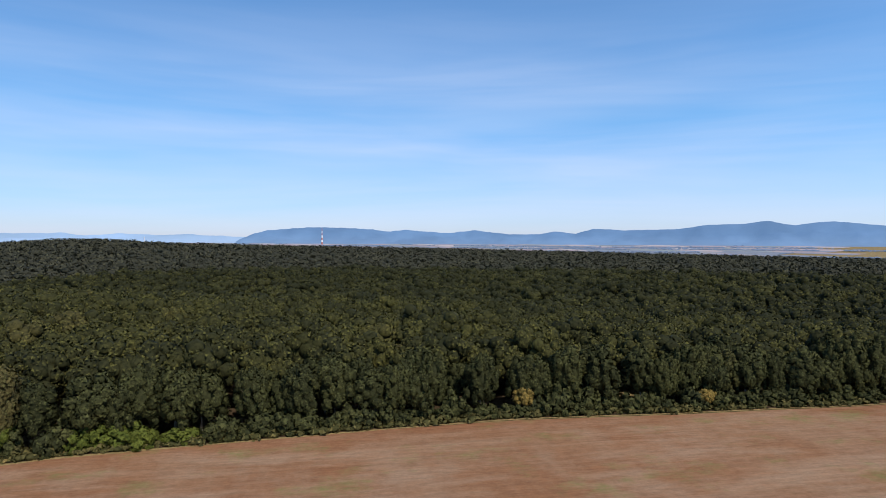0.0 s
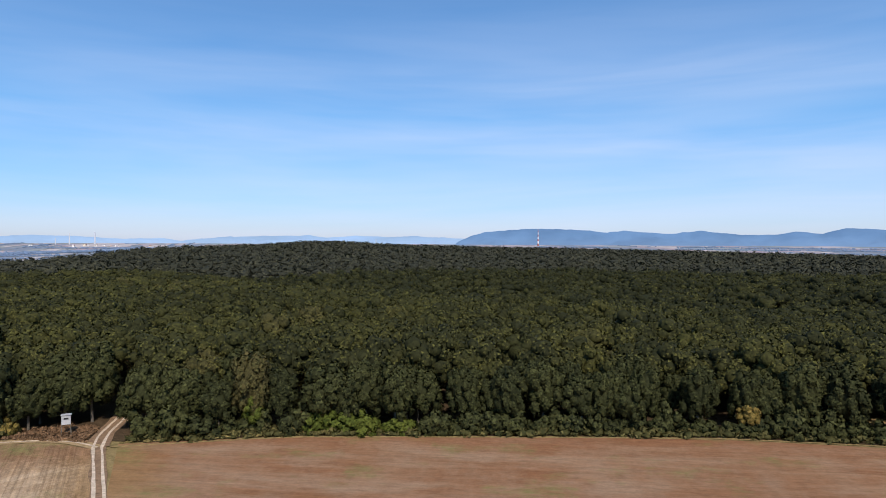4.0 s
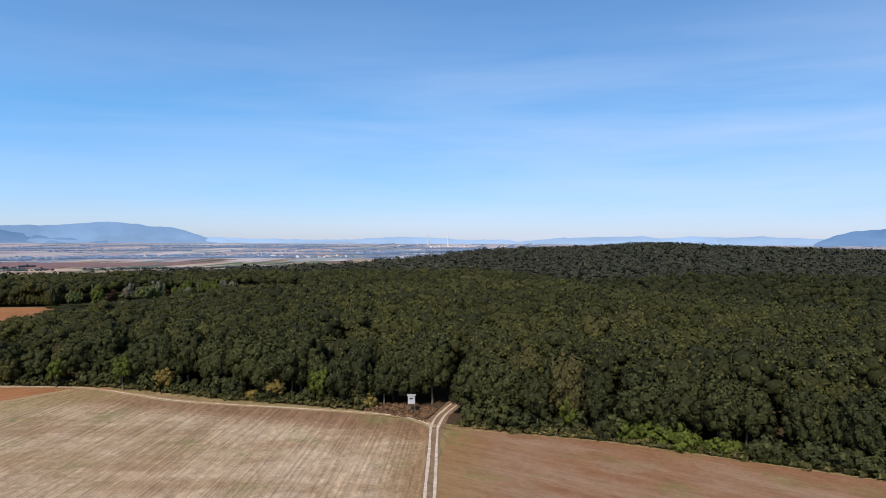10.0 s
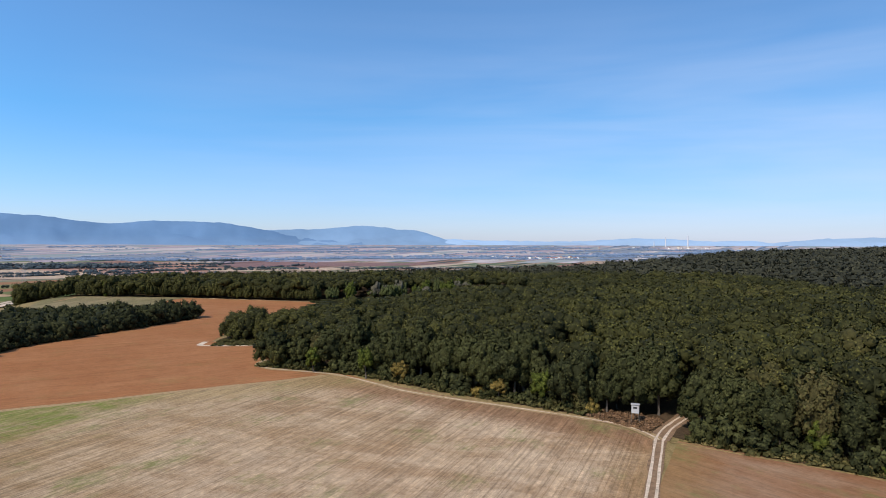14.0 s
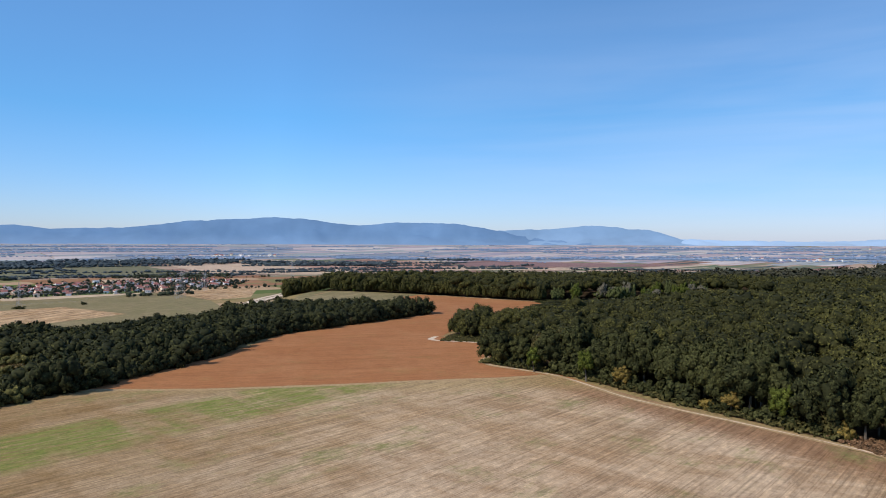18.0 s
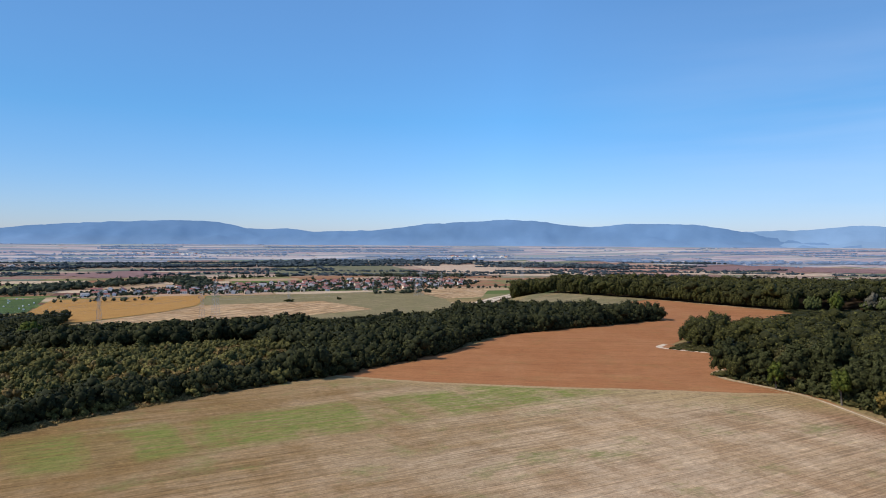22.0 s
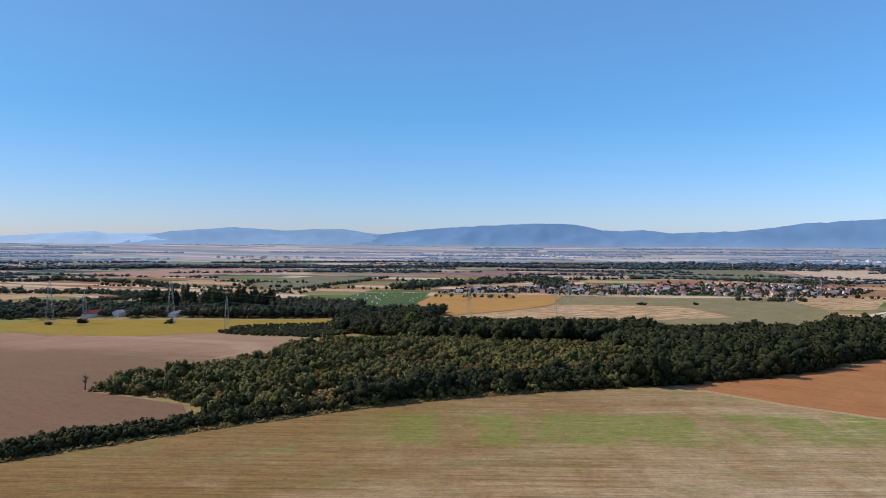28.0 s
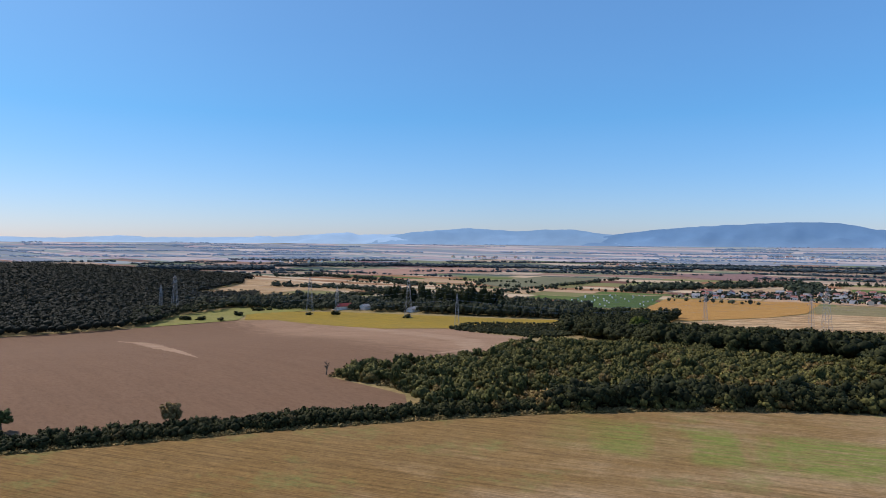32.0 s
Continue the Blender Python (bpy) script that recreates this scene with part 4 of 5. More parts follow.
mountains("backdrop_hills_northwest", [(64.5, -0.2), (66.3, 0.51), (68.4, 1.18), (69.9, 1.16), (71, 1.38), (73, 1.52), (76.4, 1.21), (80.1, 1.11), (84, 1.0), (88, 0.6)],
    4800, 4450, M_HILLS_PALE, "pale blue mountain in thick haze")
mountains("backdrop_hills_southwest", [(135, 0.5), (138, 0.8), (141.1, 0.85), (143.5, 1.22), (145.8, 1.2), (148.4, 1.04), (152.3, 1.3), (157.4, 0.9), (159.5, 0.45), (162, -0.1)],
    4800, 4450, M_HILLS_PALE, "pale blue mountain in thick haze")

# ======== tracks and verges ========
def ribbon(name, line, width, lift, mat, label, category, kind="structure", wander=0.0, parent=None, side=0.0, taper=False):
    """A strip of even width along a line, laid on the land."""
    pts = []
    for (x0, y0), (x1, y1) in zip(line, line[1:]):
        k = max(2, int(math.hypot(x1 - x0, y1 - y0) / 2.0))
        pts += [(x0 + (x1 - x0) * q / k, y0 + (y1 - y0) * q / k) for q in range(k)]
    pts = np.array(pts + [line[-1]], float)
    for _ in range(3):
        pts[1:-1] = 0.25 * pts[:-2] + 0.5 * pts[1:-1] + 0.25 * pts[2:]
    d = np.gradient(pts, axis=0)
    d /= np.linalg.norm(d, axis=1)[:, None]
    nrm = np.stack([-d[:, 1], d[:, 0]], -1)
    w = np.array([width * 0.5 * (1 + wander * noise.noise(Vector((q * 0.35, width, side)))) for q in range(len(pts))])[:, None]
    w2 = np.array([width * 0.5 * (1 + wander * noise.noise(Vector((q * 0.35, width + 9, side)))) for q in range(len(pts))])[:, None]
    if taper:
        ends = np.sin(np.linspace(0.02, math.pi - 0.02, len(pts)))[:, None] ** 0.8
        w, w2 = w * ends, w2 * ends
    mid_ = pts + nrm * side
    P = np.stack([mid_ - nrm * w, mid_ + nrm * w2], 1).reshape(-1, 2)
    z = ground(P[:, 0], P[:, 1]) + lift
    k = np.arange(len(pts) - 1)[:, None] * 2
    me = mesh_np(name, np.column_stack([P, z]), np.hstack([k, k + 2, k + 3, k + 1])[:, ::-1], mat)
    ob = new(name, me)
    ob.parent = parent
    return tagged(ob, label, category, "", kind) if parent is None else tagged(ob, label)


TRACK = [(-4, 2), (-40, 39), (-72, 72), (-99, 98)]
trackbed = ribbon("road_track", TRACK, 2.5, 0.085, M_EARTH, "grassy strip of a farm track between two fields", "track", wander=0.3)
for k, off in enumerate((-0.72, 0.72)):
    ribbon("rut", TRACK, 0.52, 0.11, M_TRACK, "", "", wander=0.5, parent=trackbed, side=off)
lane = ribbon("road_lane", PATH_IN, 4.0, 0.075, M_EARTH, "earth lane that leads into the forest", "track", wander=0.3)
for off in (-0.8, 0.8):
    ribbon("rut", PATH_IN, 0.55, 0.10, M_TRACK, "", "", wander=0.5, parent=lane, side=off)
M_SAND = field_mat("pale_sandy_soil", (0.275, 0.172, 0.107), (0.305, 0.197, 0.125), (0.35, 0.24, 0.158), 75, 9.0, 0.0, 0.1, rough=0.35)
SANDY = ([(-175, -690), (-207, -620), (-212, -520), (-188, -400), (-160, -290), (-135, -240), (-112, -228)], 30), ([(8, -560), (-7, -480), (-14, -340), (-24, -258)], 9)
VERGE = [(-99, 98), (-106, 99.5), (-113, 97.8), (-126, 89.4), (-136, 82.8), (-147, 75), (-161, 66.2), (-181, 59.4), (-191, 55), (-200, 46.4), (-207, 38.5), (-215, 35.5), (-224, 40)]
verge = ribbon("road_verge", VERGE, 2.4, 0.09, M_DRY, "dry grassy field edge along the forest", "track", wander=0.4)
ribbon("rut", VERGE, 0.45, 0.115, M_TRACK, "", "", wander=0.9, parent=verge)
ribbon("field_edge_north", [(-97, 99), (-68, 116), (-21, 132), (14, 143), (54, 150), (109, 164), (200, 191)], 0.8, 0.085, M_DRYGRASS, "pale dry grass edge of the field", "verge", wander=0.9)
ribbon("field_edge_south", [(-181, -75), (-165, -86), (-147, -96), (-120, -108.5), (-93, -117.5), (-55, -126), (-25, -130.3), (23, -134.5), (120, -133)], 1.3, 0.10, M_DRYGRASS, "tall dry grass along the hedge", "verge", wander=0.8)
ribbon("field_edge_west", [(-190, 52), (-187, 40), (-185.5, 25), (-183, 6), (-180, -10), (-178, -30), (-176.5, -45), (-177, -60), (-178, -75)], 2.2, 0.09, M_DRY, "dry grass strip between the fields", "verge", wander=0.5)
ribbon("field_edge_wood", [(-275, 25), (-266, 21), (-262, 28), (-254, 50), (-236, 50), (-224, 48)], 2.2, 0.10, M_TRACK, "pale path round the corner of the forest", "track", wander=0.5)
ribbon("field_edge_grove", [(-374, 24), (-366, 24), (-286, -43), (-253, -55), (-233, -55), (-182, -75)], 2.0, 0.12, M_DRYGRASS, "dry grass along the grove", "verge", wander=0.8)
ribbon("road_slope", [(-880, -181), (-921, -182), (-1003, -184), (-1104, -166), (-1160, -158)], 12.0, 1.3, M_TRACK, "pale dirt road on the slope", "track", wander=0.4)
ribbon("road_slope_arm", [(-905, -194), (-960, -199), (-1040, -192), (-1125, -176)], 8.0, 1.2, M_TRACK, "pale dirt road on the slope", "track", wander=0.4)
ribbon("field_path", [(-300, 40), (-422, 105), (-441, 103), (-500, 34), (-546, -42), (-470, -60)], 2.6, 0.10, M_STRAW, "pale path along the far wood", "track", wander=0.8)

# ======== the forest edge ========
def shrub_mesh(seed, rx, rz, cards, size, mat):
    v, f, nn, ww_ = crown(seed, rx, rz, rz * 0.72, cards, size, 2, 12, 1, 0.8)
    return mesh_np("foliage", v, f, mat, True, np.full(len(v), np.random.default_rng(seed).uniform(0, 1)), nn, ww_)


shrubs = {}
for kind_, mat, label in (("edge", M_LEAF, "dark green shrub at the forest edge"), ("bright", M_BRIGHT, "bright yellow-green shrub at the forest edge"), ("rusty", M_RUST, "rusty autumn shrub at the forest edge")):
    shrubs[kind_] = []
    for k in range(4):
        root = tagged(new("shrub"), label, "shrub", "shrubs along the forest edge")
        root.empty_display_size = 0.3
        part("foliage", shrub_mesh(600 + k, 2.3, 2.2, 420, 0.6, mat), mat, root)
        part("stem", trunk_mesh("stem", 640 + k, 2.4, 0.08, 4), M_BARK, root)
        shrubs[kind_].append(root)
rng = np.random.default_rng(8)
pts = []
for (x0, y0), (x1, y1) in zip(EDGE[1:], EDGE[2:]):
    n = int(math.hypot(x1 - x0, y1 - y0) / 3.0)
    pts += [(x0 + (x1 - x0) * q / n, y0 + (y1 - y0) * q / n) for q in range(n)]
for px, py in pts:
    px, py = px + rng.uniform(-1, 1), py + rng.uniform(1.5, 4.0)
    if px > 180 or to_line(PATH_IN, px, py) < 5 or (-120 < px < -98):
        continue
    bright = (-66 < px < -46)
    yellow = rng.uniform() < 0.06
    root = shrubs["bright" if bright else "rusty" if yellow else "edge"][int(rng.integers(0, 4))]
    sc = rng.uniform(0.85, 1.2) if bright else rng.uniform(0.55, 1.35)
    copy_thing(root, Matrix.LocRotScale((px, py - (1.0 if bright else 0), float(ground(px, py))), Euler((0, 0, rng.uniform(0, 6.28))), (sc, sc, sc * rng.uniform(0.75, 1.2))))
hidden = 0
for kind_ in shrubs:
    for root in shrubs[kind_]:
        root.location = (330 + 5 * hidden, 235 + hidden, float(ground(330, 235)))
        hidden += 1

# low brush and dry weeds round the lane
weed = [crown(700 + k, 0.9, 0.55, 0.35, 26, 0.5, 1, 4, 0) for k in range(4)]
x, y = scatter([(-123, 95), (-106, 99), (-100, 100), (-104, 108), (-112, 109), (-126, 101)], 1.0, 31, lambda x, y: to_line(PATH_IN, x, y) > 2.4)
many("dry_weeds", weed, x, y, 31, M_RUSTY_WEED, "dry reddish brown weeds under the raised hide", "weeds", 0.35, 0.85)
x, y = scatter([(-98, 100), (-70, 116), (-66, 119), (-80, 114), (-96, 106)], 1.3, 32, lambda x, y: to_line(PATH_IN, x, y) > 2.4)
many("verge_grass", weed, x, y, 32, M_DRYGRASS_TINT, "yellowish tall grass beside the lane", "grass", 0.3, 0.8)
belt_line = EDGE[2:]
x, y = scatter([(px, py - 0.5) for px, py in belt_line] + [(px, py + 4.5) for px, py in reversed(belt_line)], 1.6, 33, lambda x, y: (to_line(PATH_IN, x, y) > 3.2) & ((x > -98) | (x < -121)))
many("edge_weeds", weed, x, y, 33, M_WEEDS, "low weeds and brambles along the forest edge", "weeds", 0.6, 1.8)
x, y = scatter([(-262, 26), (-254, 50), (-270, 45), (-279, 32)], 1.6, 34)
many("corner_weeds", weed, x, y, 34, M_WEEDS, "low weeds at the corner of the forest", "weeds", 0.6, 1.4)

south = [(-147, -95.5), (-120, -108), (-93, -117), (-55, -125.5), (-25, -129.8), (23, -134), (120, -132.5)]
x, y = scatter([(px, py + 0.6) for px, py in south] + [(px, py - 4.0) for px, py in reversed(south)], 0.95, 35)
many("hedge_grass", weed, x, y, 35, M_HEDGEGRASS, "tall dry grass along the foot of the hedge", "grass", 0.3, 0.75)

# single odd-coloured trees
def lone_tree(x, y, height, spread, mat, label, seed, leafy=500, cz=0.62, trunk_r=0.2):
    root = tagged(new("tree"), label, "tree")
    v, f, nn, ww_ = crown(seed, spread, height * (1 - cz) * 1.02, height * cz, int(leafy * 2.2), spread * 0.15, 2, 26, 1, 0.55)
    part("crown", mesh_np("crown", v, f, mat, True, np.full(len(v), 0.5), nn, ww_), mat, root)
    part("trunk", trunk_mesh("trunk", seed, height * 0.8, trunk_r), M_BARK, root)
    root.location = (x, y, float(ground(x, y)))
    return root


for k, (px, py) in enumerate(((-196, 50), (-181, 62), (-103, 113), (-77, 116), (-132, 91))):
    lone_tree(px, py, 8 + k % 3, 2.6, M_BRIGHT, "light green young tree at the forest edge", 800 + k)
for k, (px, py) in enumerate(((-143, 85), (18, 147), (61, 154), (-171, 69))):
    lone_tree(px, py, 5 + k % 2, 2.2, M_RUST, "yellowing small tree at the forest edge", 820 + k)
lone_tree(-8, -141, 5.4, 2.3, M_RUST_TREE, "small round reddish tree in the hedge", 841, 520, 0.60, 0.16)
lone_tree(25, -152, 5.0, 2.2, M_SHRUB_ONE, "small tree in the hedge", 842, 300)
lone_tree(-275, -294, 15, 6.0, M_BRIGHT, "large bright green tree in the grove", 843, 700, 0.55)
lone_tree(-540, -22, 13, 5.5, M_BRIGHT, "light green tree in front of the far wood", 844, 500, 0.5)
lone_tree(-528, 6, 10, 4.0, M_RUST, "rusty tree in front of the far wood", 845, 400, 0.5)
for k in range(26):
    q = rng.uniform(0, 1)
    px, py = -438 - 22 * q + rng.uniform(-9, 9), 112 + 130 * q
    lone_tree(px, py, rng.uniform(8, 13), rng.uniform(2.6, 4.4), (M_SHRUB_ONE, M_BRIGHT, M_SHRUB_ONE, M_GREYLEAF)[k % 4], "pale young tree at the edge of the far wood", 860 + k, 160, 0.5)

# pale sandy streaks on the brown field
for line, wide_ in (SANDY):
    ribbon("field_streak", line, wide_, 0.11, M_SAND, "pale sandy streak on the brown field", "field", wander=0.9, taper=True)

# a bare tree at the tip of the scrub
bare = tagged(new("tree"), "bare dead tree at the tip of the scrub", "tree")
part("trunk", trunk_mesh("trunk", 900, 4.6, 0.2, 30), M_BARK, bare)
bare.location = (-56, -189, float(ground(-56, -189)))

# ======== raised hide ========
def box(bm, x0, x1, y0, y1, z0, z1):
    m = Matrix.LocRotScale(((x0 + x1) / 2, (y0 + y1) / 2, (z0 + z1) / 2), None, (x1 - x0, y1 - y0, z1 - z0))
    return bmesh.ops.create_cube(bm, size=1, matrix=m)["verts"]


hide = tagged(new("raised_hide"), "pale grey wooden hunting hide on four legs", "hunting hide")
for k, face in enumerate(((-1.05, 1.05, -1.0, -0.94, 2.4, 4.15), (-1.05, 1.05, 0.94, 1.0, 2.4, 4.15), (-1.05, -0.99, -0.94, 0.94, 2.4, 4.15), (0.99, 1.05, -0.94, 0.94, 2.4, 4.15))):
    bm = bmesh.new()
    x0, x1, y0, y1, z0, z1 = face
    if k == 0:                       # front with a long viewing slot
        box(bm, x0, x1, y0, y1, z0, 3.35)
        box(bm, x0, x1, y0, y1, 3.75, z1)
        box(bm, x0, -0.6, y0, y1, 3.35, 3.75)
        box(bm, 0.6, x1, y0, y1, 3.35, 3.75)
    else:
        box(bm, x0, x1, y0, y1, z0, z1)
    part("wall", bm, M_PALEWOOD, hide)
bm = bmesh.new()
box(bm, -1.05, 1.05, -1.0, 1.0, 2.32, 2.4)
part("floor", bm, M_BARK, hide)
bm = bmesh.new()
vs = box(bm, -1.25, 1.25, -1.3, 1.25, 4.15, 4.25)
for v in vs:
    v.co.z += 0.12 * (1 if v.co.y < 0 else -0.3)
bmesh.ops.bevel(bm, geom=bm.edges[:], offset=0.02, segments=1)
part("roof", bm, M_PALEWOOD, hide, "pale sloping roof")
bm = bmesh.new()
box(bm, -0.5, 0.5, -0.93, -0.90, 3.38, 3.72)
part("window", bm, M_DARK, hide, "dark viewing slot")
for sx in (-1, 1):
    for sy in (-1, 1):
        bm = bmesh.new()
        for v in box(bm, sx * 0.95 - 0.07, sx * 0.95 + 0.07, sy * 0.9 - 0.07, sy * 0.9 + 0.07, -0.2, 2.35):
            if v.co.z < 1:
                v.co.x += sx * 0.25
                v.co.y += sy * 0.25
        part("leg", bm, M_BARK, hide)
bm = bmesh.new()
for sx in (-0.3, 0.3):
    box(bm, sx - 0.04, sx + 0.04, 1.25, 1.33, -0.1, 2.5)
for k in range(7):
    box(bm, -0.3, 0.3, 1.26, 1.32, 0.2 + k * 0.33, 0.26 + k * 0.33)
part("ladder", bm, M_BARK, hide)
hide.matrix_world = pose(-111, 102, 0, 0, 0, 45) @ Matrix.Diagonal((0.76, 0.76, 1.0, 1.0))

# ======== valley ========
VALLEY_WAY = 124.0


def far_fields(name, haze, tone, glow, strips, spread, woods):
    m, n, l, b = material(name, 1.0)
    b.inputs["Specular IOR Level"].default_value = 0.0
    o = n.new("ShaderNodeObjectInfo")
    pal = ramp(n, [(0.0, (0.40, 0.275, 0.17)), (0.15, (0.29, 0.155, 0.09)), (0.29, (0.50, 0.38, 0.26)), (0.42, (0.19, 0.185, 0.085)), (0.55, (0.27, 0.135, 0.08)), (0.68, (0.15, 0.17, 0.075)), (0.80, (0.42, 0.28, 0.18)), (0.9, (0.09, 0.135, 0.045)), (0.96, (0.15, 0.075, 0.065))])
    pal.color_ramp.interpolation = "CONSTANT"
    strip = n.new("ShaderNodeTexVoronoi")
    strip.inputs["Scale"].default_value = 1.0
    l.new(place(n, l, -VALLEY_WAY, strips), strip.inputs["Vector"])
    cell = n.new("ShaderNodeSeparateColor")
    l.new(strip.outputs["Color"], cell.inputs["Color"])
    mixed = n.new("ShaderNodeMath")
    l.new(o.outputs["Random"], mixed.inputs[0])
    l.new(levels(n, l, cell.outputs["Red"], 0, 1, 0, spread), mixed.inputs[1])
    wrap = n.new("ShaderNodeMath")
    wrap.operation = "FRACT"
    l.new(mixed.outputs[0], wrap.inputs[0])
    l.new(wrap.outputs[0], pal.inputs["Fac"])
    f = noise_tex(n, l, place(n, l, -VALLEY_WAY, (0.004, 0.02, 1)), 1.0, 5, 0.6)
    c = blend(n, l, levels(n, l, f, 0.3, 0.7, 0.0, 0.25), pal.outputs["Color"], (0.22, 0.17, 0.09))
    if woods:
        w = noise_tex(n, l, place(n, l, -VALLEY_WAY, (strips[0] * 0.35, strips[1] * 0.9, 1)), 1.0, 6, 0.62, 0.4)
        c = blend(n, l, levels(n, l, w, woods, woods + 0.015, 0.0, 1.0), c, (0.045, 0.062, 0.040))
    # distance haze painted straight into the field colour
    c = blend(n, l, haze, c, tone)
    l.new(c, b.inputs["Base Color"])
    # blue emission as airlight over the farthest fields
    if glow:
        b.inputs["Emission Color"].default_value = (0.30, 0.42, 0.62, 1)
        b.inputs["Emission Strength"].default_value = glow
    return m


M_ZONE = [far_fields("valley_fields", 0.0, (0.3, 0.35, 0.42), 0.0, (0.002, 0.008, 1), 0.15, 0), far_fields("hazed_plain_fields", 0.16, (0.20, 0.24, 0.34), 0.0, (0.0028, 0.009, 1), 1.0, 0.56),
          far_fields("hazed_far_plain_backdrop", 0.40, (0.33, 0.33, 0.41), 0.20, (0.0016, 0.0050, 1), 1.0, 0.53)]
# leaves of the two farther zones are tinted blue, as painted haze
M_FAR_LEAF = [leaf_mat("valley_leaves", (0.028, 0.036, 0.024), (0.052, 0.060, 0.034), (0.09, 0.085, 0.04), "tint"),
              leaf_mat("hazed_plain_leaves", (0.044, 0.060, 0.070), (0.062, 0.080, 0.084), (0.08, 0.09, 0.08), "tint"),
              leaf_mat("hazed_far_plain_leaves", (0.095, 0.135, 0.200), (0.11, 0.15, 0.215), (0.12, 0.155, 0.21), "tint")]
# the farthest leaves glow blue in place of haze in the air
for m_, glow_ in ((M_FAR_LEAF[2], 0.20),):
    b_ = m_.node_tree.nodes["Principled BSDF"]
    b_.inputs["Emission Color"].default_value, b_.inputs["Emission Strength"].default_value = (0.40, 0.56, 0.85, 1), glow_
rot = radians(VALLEY_WAY)
U, W = np.array([-math.sin(rot), math.cos(rot)]), np.array([math.cos(rot), math.sin(rot)])   # away, and to the right
rng = np.random.default_rng(41)
leaves = []


def split(u0, u1, w0, w1):
    """Divide the plain into fields."""
    c = U * (u0 + u1) / 2 + W * (w0 + w1) / 2
    r = math.hypot(*c)
    want = 130 if r < 1800 else 190 if r < 3000 else 260
    du, dw = u1 - u0, w1 - w0
    if du > want * rng.uniform(0.8, 1.5):
        m = u0 + du * rng.uniform(0.35, 0.65)
        split(u0, m, w0, w1), split(m, u1, w0, w1)
    elif dw > want * rng.uniform(1.8, 3.6):
        m = w0 + dw * rng.uniform(0.35, 0.65)
        split(u0, u1, w0, m), split(u0, u1, m, w1)
    else:
        leaves.append((u0, u1, w0, w1))


split(-4600, 4600, -4600, 4600)
LIM_AZ, LIM_R = [-45, 30, 45, 60, 75, 98, 104, 120, 160, 166, 170, 200], [1500, 1500, 1350, 1100, 1000, 860, 1150, 1080, 900, 930, 1600, 2000]
hedge_pts = [[], [], []]
for u0, u1, w0, w1 in leaves:
    c = U * (u0 + u1) / 2 + W * (w0 + w1) / 2
    r, az = math.hypot(*c), math.degrees(math.atan2(-c[0], c[1])) % 360
    if az > 330:
        az -= 360
    size = max(u1 - u0, w1 - w0) / 2
    lim = np.interp(az, LIM_AZ, LIM_R)
    if not (-46 < az < 203) or r > 4560 or r < lim + 0.35 * size:
        continue
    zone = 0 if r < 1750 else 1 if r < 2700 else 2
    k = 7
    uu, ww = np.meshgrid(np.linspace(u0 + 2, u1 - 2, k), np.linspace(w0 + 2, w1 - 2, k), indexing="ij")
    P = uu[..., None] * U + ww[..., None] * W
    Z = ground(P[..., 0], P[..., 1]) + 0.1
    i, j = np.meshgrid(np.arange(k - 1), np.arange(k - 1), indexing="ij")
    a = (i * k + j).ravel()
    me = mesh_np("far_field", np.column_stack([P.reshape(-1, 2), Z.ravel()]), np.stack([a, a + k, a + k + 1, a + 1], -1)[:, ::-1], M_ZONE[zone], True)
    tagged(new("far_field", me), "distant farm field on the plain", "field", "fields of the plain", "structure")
    for p, q in (((u0, w0), (u0, w1)), ((u0, w0), (u1, w0))):
        if rng.uniform() < (0.2, 0.12, 0.10)[zone]:
            n = int(math.hypot(q[0] - p[0], q[1] - p[1]) / (8 if zone < 2 else 10))
            full = rng.uniform(0.6, 1.0)
            for s_ in range(n):
                if rng.uniform() < full:
                    e = (s_ + rng.uniform(0, 1)) / n
                    g = U * (p[0] + (q[0] - p[0]) * e + rng.uniform(-2, 2)) + W * (p[1] + (q[1] - p[1]) * e)
                    ga = math.degrees(math.atan2(-g[0], g[1])) % 360
                    if math.hypot(*g) < np.interp(ga if ga < 330 else ga - 360, LIM_AZ, LIM_R) + 20:
                        continue
                    hedge_pts[zone].append((*g, rng.uniform(0.35, 1.0) if zone < 2 else rng.uniform(0.3, 0.75)))



def add_belt(line, depth, gap, lo, hi, seed):
    """A belt of trees along a line."""
    r_ = np.random.default_rng(seed)
    for (x0, y0), (x1, y1) in zip(line, line[1:]):
        L = math.hypot(x1 - x0, y1 - y0)
        nx, ny = -(y1 - y0) / L, (x1 - x0) / L
        for _ in range(int(L * depth / gap ** 2) + 1):
            e, s_ = r_.uniform(), r_.uniform(-0.5, 0.5) * depth
            g = (x0 + (x1 - x0) * e + nx * s_, y0 + (y1 - y0) * e + ny * s_)
            rr = math.hypot(*g)
            hedge_pts[0 if rr < 1750 else 1 if rr < 2700 else 2].append((*g, r_.uniform(lo, hi)))


